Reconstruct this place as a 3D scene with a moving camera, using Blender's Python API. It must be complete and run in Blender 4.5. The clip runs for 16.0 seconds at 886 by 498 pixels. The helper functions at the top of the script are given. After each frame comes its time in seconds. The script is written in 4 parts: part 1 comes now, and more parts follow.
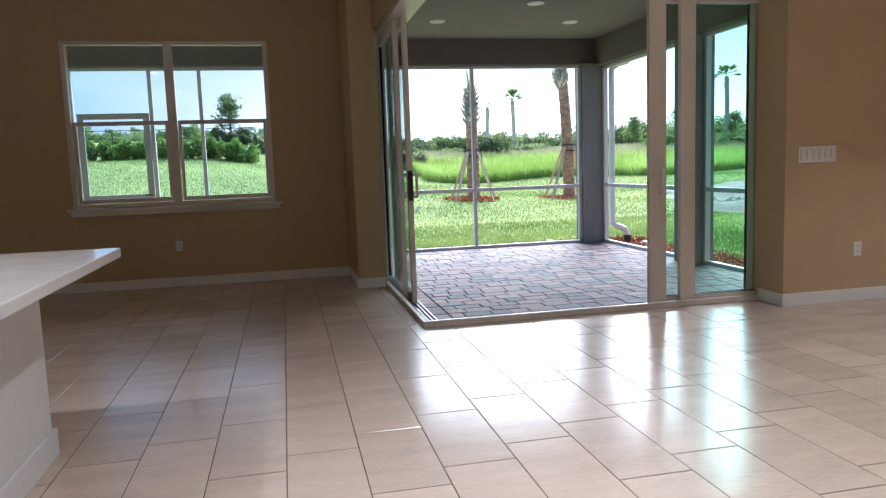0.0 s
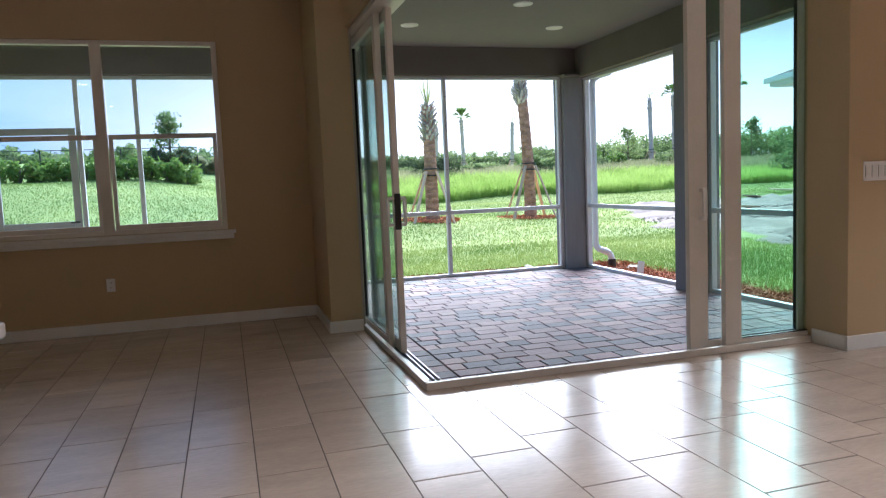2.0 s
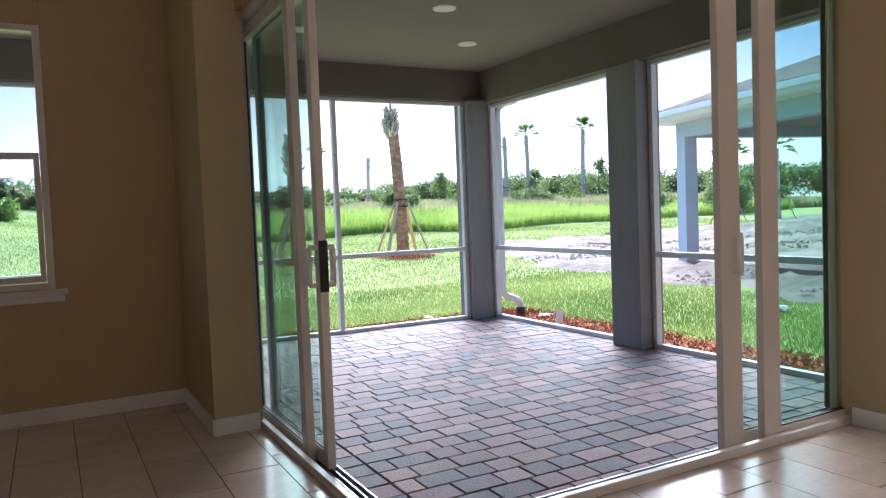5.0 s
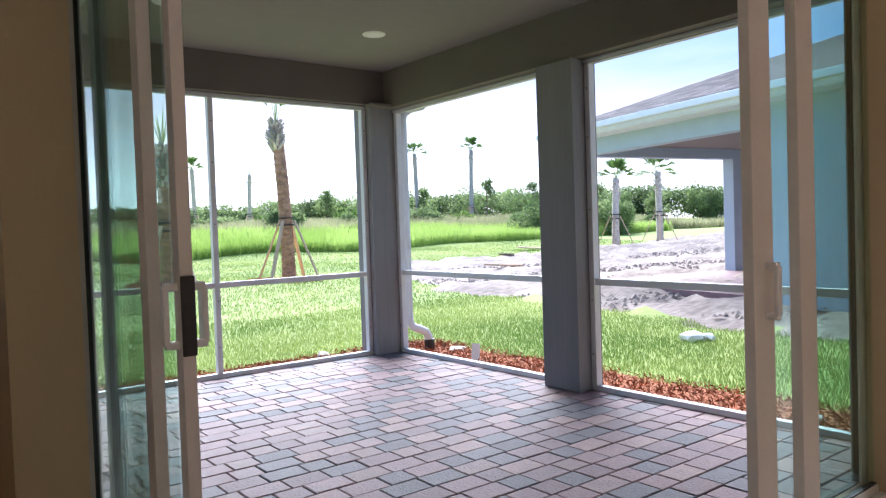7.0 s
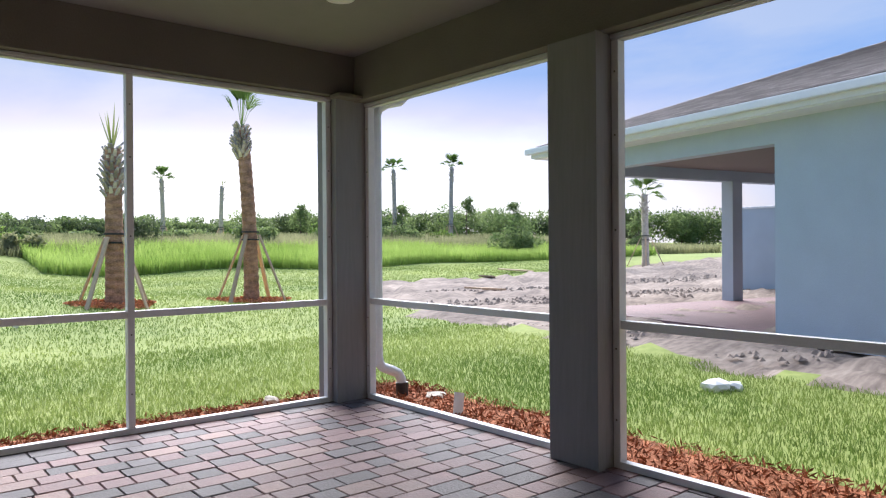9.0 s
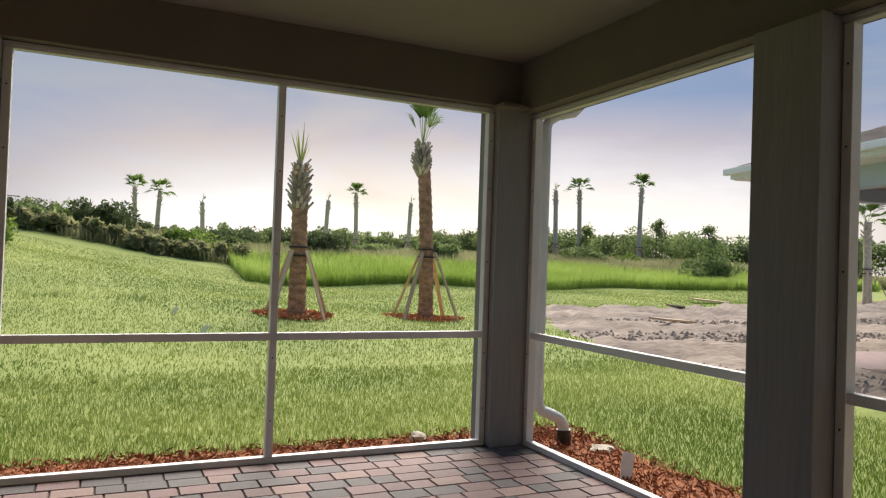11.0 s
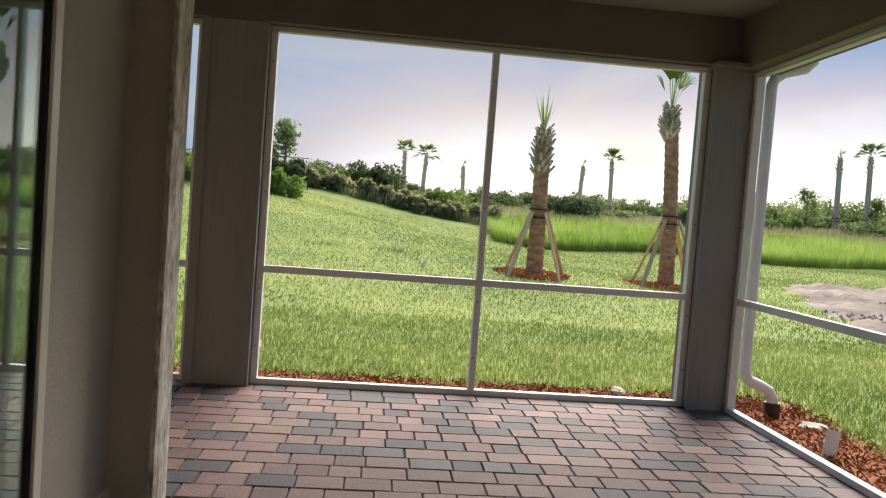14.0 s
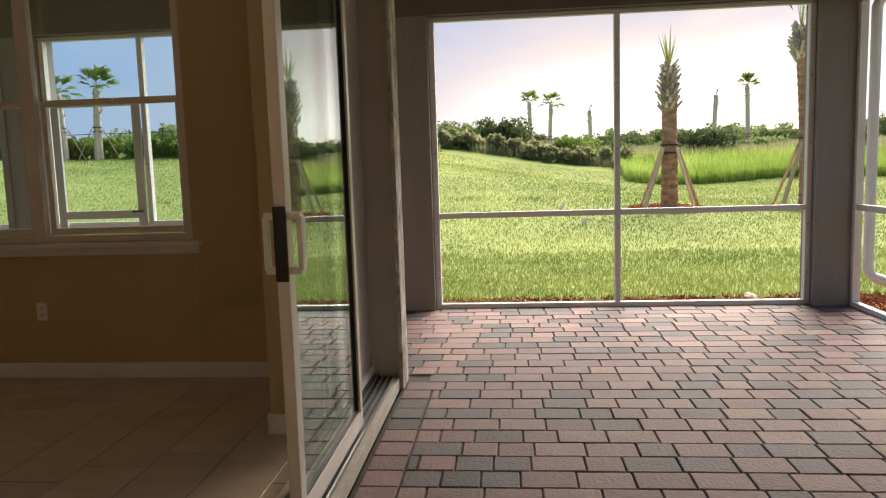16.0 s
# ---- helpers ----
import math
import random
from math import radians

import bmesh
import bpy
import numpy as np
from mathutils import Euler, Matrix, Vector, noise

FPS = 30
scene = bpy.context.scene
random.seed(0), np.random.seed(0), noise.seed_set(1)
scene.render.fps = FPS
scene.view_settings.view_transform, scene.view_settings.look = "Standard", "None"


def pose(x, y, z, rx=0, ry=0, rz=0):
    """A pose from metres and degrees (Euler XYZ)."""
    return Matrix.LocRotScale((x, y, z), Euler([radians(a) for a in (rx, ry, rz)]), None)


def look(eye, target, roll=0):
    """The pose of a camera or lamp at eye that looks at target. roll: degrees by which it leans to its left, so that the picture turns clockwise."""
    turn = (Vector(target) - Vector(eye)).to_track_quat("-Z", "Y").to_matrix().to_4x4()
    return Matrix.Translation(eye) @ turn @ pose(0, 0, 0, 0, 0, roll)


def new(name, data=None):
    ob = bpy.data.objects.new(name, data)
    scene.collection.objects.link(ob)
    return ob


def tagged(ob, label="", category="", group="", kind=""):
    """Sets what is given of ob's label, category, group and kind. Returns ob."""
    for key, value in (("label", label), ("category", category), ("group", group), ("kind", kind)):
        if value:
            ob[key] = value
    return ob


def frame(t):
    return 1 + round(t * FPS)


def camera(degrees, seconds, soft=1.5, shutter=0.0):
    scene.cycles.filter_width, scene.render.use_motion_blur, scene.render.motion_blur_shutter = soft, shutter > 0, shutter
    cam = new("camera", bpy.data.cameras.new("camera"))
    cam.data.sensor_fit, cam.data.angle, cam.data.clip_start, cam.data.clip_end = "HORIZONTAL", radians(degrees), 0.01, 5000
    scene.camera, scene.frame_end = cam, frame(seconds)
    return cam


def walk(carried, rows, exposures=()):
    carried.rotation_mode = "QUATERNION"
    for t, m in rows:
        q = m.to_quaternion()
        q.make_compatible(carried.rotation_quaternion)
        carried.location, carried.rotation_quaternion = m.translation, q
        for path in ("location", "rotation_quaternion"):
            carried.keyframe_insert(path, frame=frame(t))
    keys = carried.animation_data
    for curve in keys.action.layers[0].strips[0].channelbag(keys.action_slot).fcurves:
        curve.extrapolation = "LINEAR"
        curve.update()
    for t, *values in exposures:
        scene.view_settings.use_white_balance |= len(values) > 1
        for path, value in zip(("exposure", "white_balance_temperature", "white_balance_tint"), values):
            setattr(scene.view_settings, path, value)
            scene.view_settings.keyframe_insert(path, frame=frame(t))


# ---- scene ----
cam = camera(63.2, 16.0, soft=1.25)
PATH = [
    (0, (-0.013, 0.051, 1.304), (0.407, 1.993, 1.073), -2.0),
    (0.5, (-0.027, 0.382, 1.317), (0.451, 2.311, 1.095), -2.1),
    (1, (-0.09, 0.689, 1.321), (0.445, 2.605, 1.113), -2.3),
    (1.5, (-0.151, 0.976, 1.327), (0.41, 2.885, 1.131), -2.5),
    (2, (-0.124, 1.195, 1.331), (0.446, 3.104, 1.147), -2.4),
    (2.5, (-0.15, 1.414, 1.336), (0.447, 3.314, 1.155), -2.1),
    (3, (-0.214, 1.687, 1.339), (0.432, 3.571, 1.163), -1.8),
    (3.5, (-0.259, 1.949, 1.343), (0.455, 3.809, 1.173), -1.6),
    (4, (-0.237, 2.261, 1.356), (0.558, 4.09, 1.217), -1.7),
    (6.5, (0.136, 3.609, 1.392), (1.31, 5.227, 1.328), -2.3),
    (7, (0.288, 3.921, 1.39), (1.518, 5.498, 1.333), -1.9),
    (7.5, (0.476, 4.178, 1.388), (1.742, 5.726, 1.343), -1.5),
    (8, (0.673, 4.511, 1.369), (1.969, 6.035, 1.354), -0.7),
    (10.5, (1.712, 5.522, 1.478), (2.806, 7.196, 1.533), 2.5),
    (11, (1.731, 5.569, 1.479), (2.579, 7.38, 1.519), 2.0),
    (11.5, (1.839, 5.572, 1.464), (2.457, 7.474, 1.483), 4.4),
    (12, (1.982, 5.545, 1.498), (2.481, 7.482, 1.499), 7.4),
    (12.5, (2.098, 5.571, 1.482), (2.491, 7.532, 1.476), 8.8),
    (13, (2.202, 5.555, 1.478), (2.495, 7.534, 1.458), 9.0),
    (13.5, (2.129, 5.428, 1.473), (2.34, 7.416, 1.425), 7.2),
    (14, (2.047, 5.109, 1.422), (2.22, 7.099, 1.33), 4.3),
    (14.5, (1.995, 4.752, 1.384), (2.115, 6.744, 1.25), 1.7),
    (15, (1.955, 4.452, 1.397), (2.011, 6.445, 1.241), -0.1),
    (15.5, (1.874, 4.123, 1.383), (1.827, 6.114, 1.199), -1.1),
    (16, (1.846, 3.865, 1.381), (1.656, 5.843, 1.155), -1.8),
]
EXPOSURES = [(0.0, 1.45, 5100, 11), (4.0, 1.5, 5100, 13), (6.5, 1.75, 5250, 15), (7.5, 1.4, 5250, 15), (8.2, 1.3, 5200, 15), (10.3, 0.4, 6700, 12), (13.0, 0.5, 6500, 11), (14.5, 0.72, 6500, 11), (16.0, 1.0, 7000, 14)]
walk(cam, [(t, look(eye, target, roll)) for t, eye, target, roll in PATH], EXPOSURES)

# ---- world, sun, large lights ----
GLOW = Vector((0.46, 0.88, 0.13)).normalized()
world = bpy.data.worlds.new("evening_sky")
scene.world = world
world.use_nodes = True
wn, wl = world.node_tree.nodes, world.node_tree.links
wn.clear()


def wnode(kind, **sockets):
    n = wn.new(kind)
    for k, v in sockets.items():
        n.inputs[k.replace("_", " ")].default_value = v
    return n


w_co = wn.new("ShaderNodeTexCoord")
w_sky = wn.new("ShaderNodeTexSky")
w_sky.sky_type = 'NISHITA'
w_sky.sun_disc = False
w_sky.sun_elevation = radians(38)
w_sky.sun_rotation = radians(28)
w_map = wn.new("ShaderNodeMapping")
w_map.inputs["Scale"].default_value = (1.0, 1.0, 3.2)
wl.new(w_co.outputs["Generated"], w_map.inputs["Vector"])
w_noise = wn.new("ShaderNodeTexNoise")
w_noise.inputs["Scale"].default_value = 2.2
w_noise.inputs["Detail"].default_value = 7
w_noise.inputs["Roughness"].default_value = 0.55
w_noise.inputs["Distortion"].default_value = 0.35
wl.new(w_map.outputs[0], w_noise.inputs["Vector"])
w_ramp = wn.new("ShaderNodeValToRGB")
w_ramp.color_ramp.elements[0].position = 0.42
w_ramp.color_ramp.elements[0].color = (0.20, 0.31, 0.55, 1)
w_ramp.color_ramp.elements[1].position = 0.60
w_ramp.color_ramp.elements[1].color = (0.44, 0.465, 0.54, 1)
wl.new(w_noise.outputs["Fac"], w_ramp.inputs["Fac"])
# glow of the low sun behind the clouds
w_dot = wn.new("ShaderNodeVectorMath")
w_dot.operation = 'DOT_PRODUCT'
w_dot.inputs[1].default_value = GLOW
w_norm = wn.new("ShaderNodeVectorMath")
w_norm.operation = 'NORMALIZE'
wl.new(w_co.outputs["Generated"], w_norm.inputs[0])
wl.new(w_norm.outputs[0], w_dot.inputs[0])
w_sep = wn.new("ShaderNodeSeparateXYZ")
wl.new(w_norm.outputs[0], w_sep.inputs[0])
w_low = wn.new("ShaderNodeMapRange")
w_low.inputs["From Min"].default_value = 0.23
w_low.inputs["From Max"].default_value = 0.06
wl.new(w_sep.outputs["Z"], w_low.inputs["Value"])
w_near = wn.new("ShaderNodeMapRange")
w_near.inputs["From Min"].default_value = 0.70
w_near.inputs["From Max"].default_value = 1.0
w_near.interpolation_type = 'SMOOTHSTEP'
wl.new(w_dot.outputs["Value"], w_near.inputs["Value"])
w_pow = wn.new("ShaderNodeMath")
w_pow.operation = 'MULTIPLY'
wl.new(w_low.outputs[0], w_pow.inputs[0])
wl.new(w_near.outputs[0], w_pow.inputs[1])
w_br = wn.new("ShaderNodeMath")
w_br.operation = 'MULTIPLY_ADD'
w_br.inputs[1].default_value = -1.6
w_br.inputs[2].default_value = 1.75
wl.new(w_noise.outputs["Fac"], w_br.inputs[0])
w_g = wn.new("ShaderNodeMath")
w_g.operation = 'MULTIPLY'
w_g.use_clamp = True
wl.new(w_pow.outputs[0], w_g.inputs[0])
wl.new(w_br.outputs[0], w_g.inputs[1])
w_glow = wn.new("ShaderNodeValToRGB")
w_glow.color_ramp.elements[0].color = (0, 0, 0, 1)
w_glow.color_ramp.elements[1].color = (1.25, 1.1, 0.85, 1)
e = w_glow.color_ramp.elements.new(0.35)
e.color = (0.38, 0.21, 0.06, 1)
wl.new(w_g.outputs[0], w_glow.inputs["Fac"])
w_sum = wn.new("ShaderNodeMix")
w_sum.data_type = 'RGBA'
w_sum.blend_type = 'ADD'
w_sum.inputs["Factor"].default_value = 1.0
w_blue = wn.new("ShaderNodeMix")
w_blue.data_type = 'RGBA'
w_away = wn.new("ShaderNodeMapRange")
w_away.inputs["From Min"].default_value, w_away.inputs["From Max"].default_value = 0.93, 0.45
w_away.inputs["To Max"].default_value = 0.75
wl.new(w_dot.outputs["Value"], w_away.inputs["Value"])
wl.new(w_away.outputs[0], w_blue.inputs["Factor"])
wl.new(w_ramp.outputs["Color"], w_blue.inputs[6])
w_blue.inputs[7].default_value = (0.28, 0.46, 0.74, 1)
wl.new(w_blue.outputs[2], w_sum.inputs[6])
wl.new(w_glow.outputs["Color"], w_sum.inputs[7])
w_b1 = wn.new("ShaderNodeBackground")
w_b1.inputs["Strength"].default_value = 0.015
wl.new(w_sky.outputs[0], w_b1.inputs["Color"])
w_b2 = wn.new("ShaderNodeBackground")
w_b2.inputs["Strength"].default_value = 0.5
wl.new(w_sum.outputs[2], w_b2.inputs["Color"])
w_add = wn.new("ShaderNodeAddShader")
wl.new(w_b1.outputs[0], w_add.inputs[0])
wl.new(w_b2.outputs[0], w_add.inputs[1])
w_out = wn.new("ShaderNodeOutputWorld")
wl.new(w_add.outputs[0], w_out.inputs["Surface"])

sun_data = bpy.data.lights.new("sun", 'SUN')
sun_data.energy, sun_data.angle, sun_data.color = 5.0, radians(55), (1.0, 0.93, 0.82)
sun = new("sun", sun_data)
sun.matrix_world = look((GLOW.x * 40, GLOW.y * 40, 34), (0, 0, 0))


# ---- materials ----
def material(name, base, rough=0.6, metal=0.0, vary=0.12, scale=6.0, fine=60.0, bump=0.1, stretch=(1, 1, 1), second=None, per_object=0.0, per_island=0.0, spec=0.5, coat=0.0):
    m = bpy.data.materials.new(name)
    m.use_nodes = True
    n, l = m.node_tree.nodes, m.node_tree.links
    b = n["Principled BSDF"]
    co = n.new("ShaderNodeTexCoord")
    mp = n.new("ShaderNodeMapping")
    mp.inputs["Scale"].default_value = stretch
    geo = n.new("ShaderNodeNewGeometry")
    l.new(geo.outputs["Position"], mp.inputs["Vector"])
    n1, n2 = n.new("ShaderNodeTexNoise"), n.new("ShaderNodeTexNoise")
    n1.inputs["Scale"].default_value, n1.inputs["Detail"].default_value = scale, 5
    n2.inputs["Scale"].default_value, n2.inputs["Detail"].default_value = fine, 4
    l.new(mp.outputs[0], n1.inputs["Vector"]), l.new(mp.outputs[0], n2.inputs["Vector"])
    mixn = n.new("ShaderNodeMath")
    mixn.operation = 'MULTIPLY_ADD'
    mixn.inputs[1].default_value = 0.45
    l.new(n2.outputs["Fac"], mixn.inputs[0])
    half = n.new("ShaderNodeMath")
    half.operation = 'MULTIPLY'
    half.inputs[1].default_value = 0.55
    l.new(n1.outputs["Fac"], half.inputs[0]), l.new(half.outputs[0], mixn.inputs[2])
    ramp = n.new("ShaderNodeValToRGB")
    ramp.color_ramp.elements[0].position, ramp.color_ramp.elements[1].position = 0.34, 0.66
    dark = second if second else tuple(c * (1 - vary) for c in base)
    light = base if second else tuple(min(1, c * (1 + vary)) for c in base)
    ramp.color_ramp.elements[0].color, ramp.color_ramp.elements[1].color = (*dark, 1), (*light, 1)
    l.new(mixn.outputs[0], ramp.inputs["Fac"])
    colour = ramp.outputs["Color"]
    for amount, source in ((per_object, "object"), (per_island, "island")):
        if amount:
            r = n.new("ShaderNodeObjectInfo").outputs["Random"] if source == "object" else geo.outputs["Random Per Island"]
            mr = n.new("ShaderNodeMapRange")
            mr.inputs["To Min"].default_value, mr.inputs["To Max"].default_value = 1 - amount, 1 + amount
            l.new(r, mr.inputs["Value"])
            hsv = n.new("ShaderNodeHueSaturation")
            l.new(mr.outputs[0], hsv.inputs["Value"]), l.new(colour, hsv.inputs["Color"])
            colour = hsv.outputs["Color"]
    l.new(colour, b.inputs["Base Color"])
    b.inputs["Metallic"].default_value, b.inputs["Specular IOR Level"].default_value = metal, spec
    b.inputs["Coat Weight"].default_value = coat
    rr = n.new("ShaderNodeMapRange")
    rr.inputs["To Min"].default_value, rr.inputs["To Max"].default_value = max(0.02, rough - 0.08), min(1, rough + 0.08)
    l.new(n1.outputs["Fac"], rr.inputs["Value"]), l.new(rr.outputs[0], b.inputs["Roughness"])
    if bump:
        bp = n.new("ShaderNodeBump")
        bp.inputs["Strength"].default_value, bp.inputs["Distance"].default_value = bump, 0.01
        l.new(n2.outputs["Fac"], bp.inputs["Height"]), l.new(bp.outputs[0], b.inputs["Normal"])
    return m


def leafy(name, dark, light, per=0.35, trans=0.42):
    m = bpy.data.materials.new(name)
    m.use_nodes = True
    n, l = m.node_tree.nodes, m.node_tree.links
    b = n["Principled BSDF"]
    geo = n.new("ShaderNodeNewGeometry")
    n1 = n.new("ShaderNodeTexNoise")
    n1.inputs["Scale"].default_value = 0.35
    n1.inputs["Detail"].default_value = 4
    l.new(geo.outputs["Position"], n1.inputs["Vector"])
    add = n.new("ShaderNodeMath")
    add.operation = 'MULTIPLY_ADD'
    add.inputs[1].default_value = per
    l.new(geo.outputs["Random Per Island"], add.inputs[0])
    sub = n.new("ShaderNodeMath")
    sub.operation = 'MULTIPLY_ADD'
    sub.inputs[1].default_value, sub.inputs[2].default_value = 1.6, -0.45 - per / 2
    l.new(n1.outputs["Fac"], sub.inputs[0]), l.new(sub.outputs[0], add.inputs[2])
    ramp = n.new("ShaderNodeValToRGB")
    ramp.color_ramp.elements[0].position, ramp.color_ramp.elements[1].position = 0.05, 0.75
    ramp.color_ramp.elements[0].color, ramp.color_ramp.elements[1].color = (*dark, 1), (*light, 1)
    l.new(add.outputs[0], ramp.inputs["Fac"]), l.new(ramp.outputs["Color"], b.inputs["Base Color"])
    b.inputs["Roughness"].default_value, b.inputs["Specular IOR Level"].default_value = 0.6, 0.2
    tr = n.new("ShaderNodeBsdfTranslucent")
    l.new(ramp.outputs["Color"], tr.inputs["Color"])
    mx = n.new("ShaderNodeMixShader")
    mx.inputs["Fac"].default_value = trans
    l.new(b.outputs[0], mx.inputs[1]), l.new(tr.outputs[0], mx.inputs[2])
    l.new(mx.outputs[0], n["Material Output"].inputs["Surface"])
    return m


def glass(name, tint, gloss=0.035):
    m = bpy.data.materials.new(name)
    m.use_nodes = True
    n, l = m.node_tree.nodes, m.node_tree.links
    n.remove(n["Principled BSDF"])
    t, g, mx, f = n.new("ShaderNodeBsdfTransparent"), n.new("ShaderNodeBsdfGlossy"), n.new("ShaderNodeMixShader"), n.new("ShaderNodeLayerWeight")
    t.inputs["Color"].default_value = (*tint, 1)
    g.inputs["Roughness"].default_value = 0.01
    f.inputs["Blend"].default_value = 0.5
    pw, ma = n.new("ShaderNodeMath"), n.new("ShaderNodeMath")
    pw.operation, ma.operation = 'POWER', 'MULTIPLY_ADD'
    pw.inputs[1].default_value, ma.inputs[1].default_value, ma.inputs[2].default_value = 3.4, 0.75, gloss
    l.new(f.outputs["Facing"], pw.inputs[0]), l.new(pw.outputs[0], ma.inputs[0])
    l.new(ma.outputs[0], mx.inputs["Fac"]), l.new(t.outputs[0], mx.inputs[1]), l.new(g.outputs[0], mx.inputs[2])
    l.new(mx.outputs[0], n["Material Output"].inputs["Surface"])
    return m


def glowing(name, colour, power):
    m = bpy.data.materials.new(name)
    m.use_nodes = True
    b = m.node_tree.nodes["Principled BSDF"]
    b.inputs["Emission Color"].default_value, b.inputs["Emission Strength"].default_value = (*colour, 1), power
    return m


M_WALL = material("painted_wall", (0.54, 0.40, 0.235), 0.75, vary=0.04, scale=1.5, fine=140, bump=0.12, spec=0.25)
M_CEIL = material("ceiling_paint", (0.78, 0.75, 0.70), 0.85, vary=0.03, fine=120, bump=0.12, spec=0.2)
M_TRIM = material("white_trim", (0.80, 0.78, 0.74), 0.4, vary=0.03, bump=0.02)
M_TILE = material("porcelain_tile", (0.60, 0.485, 0.39), 0.22, vary=0.10, scale=2.4, fine=24, bump=0.015, stretch=(1, 3.5, 1), per_object=0.06, per_island=0.0)
M_GROUT = material("grout", (0.12, 0.10, 0.085), 0.9, vary=0.12, bump=0.1)
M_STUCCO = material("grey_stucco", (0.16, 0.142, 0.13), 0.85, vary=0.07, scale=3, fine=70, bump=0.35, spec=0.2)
M_BOARD = material("textured_post_cladding", (0.25, 0.245, 0.25), 0.75, vary=0.08, scale=3, fine=38, bump=0.55, stretch=(1, 1, 0.09), spec=0.25)
M_ROUGH = material("chipped_cream_stucco", (0.88, 0.84, 0.76), 0.9, vary=0.0, scale=16, fine=55, bump=0.9, stretch=(1, 1, 0.35), second=(0.24, 0.20, 0.155), spec=0.2)
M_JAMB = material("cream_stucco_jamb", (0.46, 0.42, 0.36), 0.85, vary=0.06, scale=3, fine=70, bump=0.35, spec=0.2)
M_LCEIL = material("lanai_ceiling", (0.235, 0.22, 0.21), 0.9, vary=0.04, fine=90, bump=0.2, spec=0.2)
M_ALU = material("white_aluminium", (0.74, 0.75, 0.77), 0.38, vary=0.05, scale=5, fine=80, bump=0.02)
M_VINYL = material("cream_door_frame", (0.74, 0.68, 0.60), 0.35, vary=0.04, bump=0.02)
M_BRONZE = material("grey_screen_frame", (0.50, 0.51, 0.53), 0.4, vary=0.07, bump=0.03)
M_BLACK = material("black_plastic", (0.018, 0.018, 0.02), 0.4, vary=0.2, bump=0.03)
M_SEAL = material("dark_gasket", (0.02, 0.024, 0.024), 0.6, vary=0.2, bump=0.02)
M_TRACK = material("track_metal", (0.34, 0.34, 0.35), 0.35, metal=0.7, vary=0.15, bump=0.05)
M_CONC = material("sill_concrete", (0.52, 0.48, 0.42), 0.9, vary=0.2, scale=8, fine=70, bump=0.5)
M_QUARTZ = material("polished_quartz", (0.80, 0.76, 0.72), 0.12, vary=0.04, scale=10, fine=90, bump=0.0)
M_SWITCH = material("switch_plastic", (0.82, 0.80, 0.78), 0.35, vary=0.02, bump=0.0)
M_GLASS = glass("green_tinted_glass", (0.86, 0.962, 0.93), 0.04)
M_WGLASS = glass("window_glass", (0.88, 0.945, 0.965), 0.045)
M_PAVER = material("clay_paver", (0.18, 0.108, 0.105), 0.68, vary=0.2, scale=7, fine=60, bump=0.5, per_object=0.20, per_island=0.20, spec=0.45)
M_PAVER2 = material("charcoal_paver", (0.098, 0.084, 0.088), 0.68, vary=0.22, scale=7, fine=60, bump=0.5, per_object=0.22, per_island=0.22, spec=0.45)
M_PAVER3 = material("tan_paver", (0.215, 0.138, 0.12), 0.68, vary=0.2, scale=8, fine=60, bump=0.5, per_object=0.18, per_island=0.18, spec=0.45)
M_JOINT = material("joint_sand", (0.085, 0.075, 0.068), 0.95, vary=0.25, bump=0.4)
M_LAWN = material("lawn", (0.36, 0.40, 0.13), 0.9, scale=0.35, fine=9, bump=0.6, second=(0.21, 0.27, 0.07), spec=0.15)
M_BLADE = leafy("grass_blade", (0.115, 0.19, 0.035), (0.36, 0.42, 0.12), per=0.26)
M_TALL = leafy("tall_grass", (0.26, 0.38, 0.07), (0.46, 0.58, 0.16), trans=0.6)
M_REED = leafy("dry_reed", (0.22, 0.235, 0.11), (0.42, 0.41, 0.22), trans=0.6)
M_LEAF = leafy("shrub_leaf", (0.11, 0.165, 0.055), (0.31, 0.38, 0.15), trans=0.55)
M_LEAF2 = leafy("hedge_leaf", (0.09, 0.17, 0.03), (0.30, 0.40, 0.09))
M_LEAF3 = leafy("dark_shrub_leaf", (0.06, 0.085, 0.035), (0.17, 0.21, 0.09))
M_FROND = leafy("palm_frond", (0.09, 0.16, 0.04), (0.26, 0.36, 0.10))
M_FROND2 = leafy("pale_frond", (0.22, 0.26, 0.08), (0.42, 0.45, 0.20))
M_DIRT = material("sandy_dirt", (0.44, 0.36, 0.295), 0.95, scale=0.9, fine=7, bump=1.0, stretch=(0.6, 1.6, 1), second=(0.15, 0.118, 0.10), spec=0.15)
M_MULCH = material("red_mulch", (0.30, 0.125, 0.065), 0.95, vary=0.4, scale=20, fine=90, bump=0.8, per_island=0.5, spec=0.15)
M_FRESH = material("fresh_mulch", (0.52, 0.215, 0.10), 0.95, vary=0.35, scale=20, fine=90, bump=0.8, per_island=0.4, spec=0.15)
M_BARK = material("palm_bark", (0.48, 0.27, 0.175), 0.9, scale=5, fine=28, bump=0.9, stretch=(1, 1, 2.2), second=(0.14, 0.08, 0.05), per_island=0.25, spec=0.15)
M_BOOT = material("palm_boot", (0.50, 0.43, 0.36), 0.9, vary=0.3, scale=9, fine=40, bump=0.6, per_island=0.4, spec=0.15)
M_LUMBER = material("stake_lumber", (0.56, 0.39, 0.25), 0.75, vary=0.2, scale=3, fine=40, bump=0.2, stretch=(4, 4, 0.5), per_object=0.25)
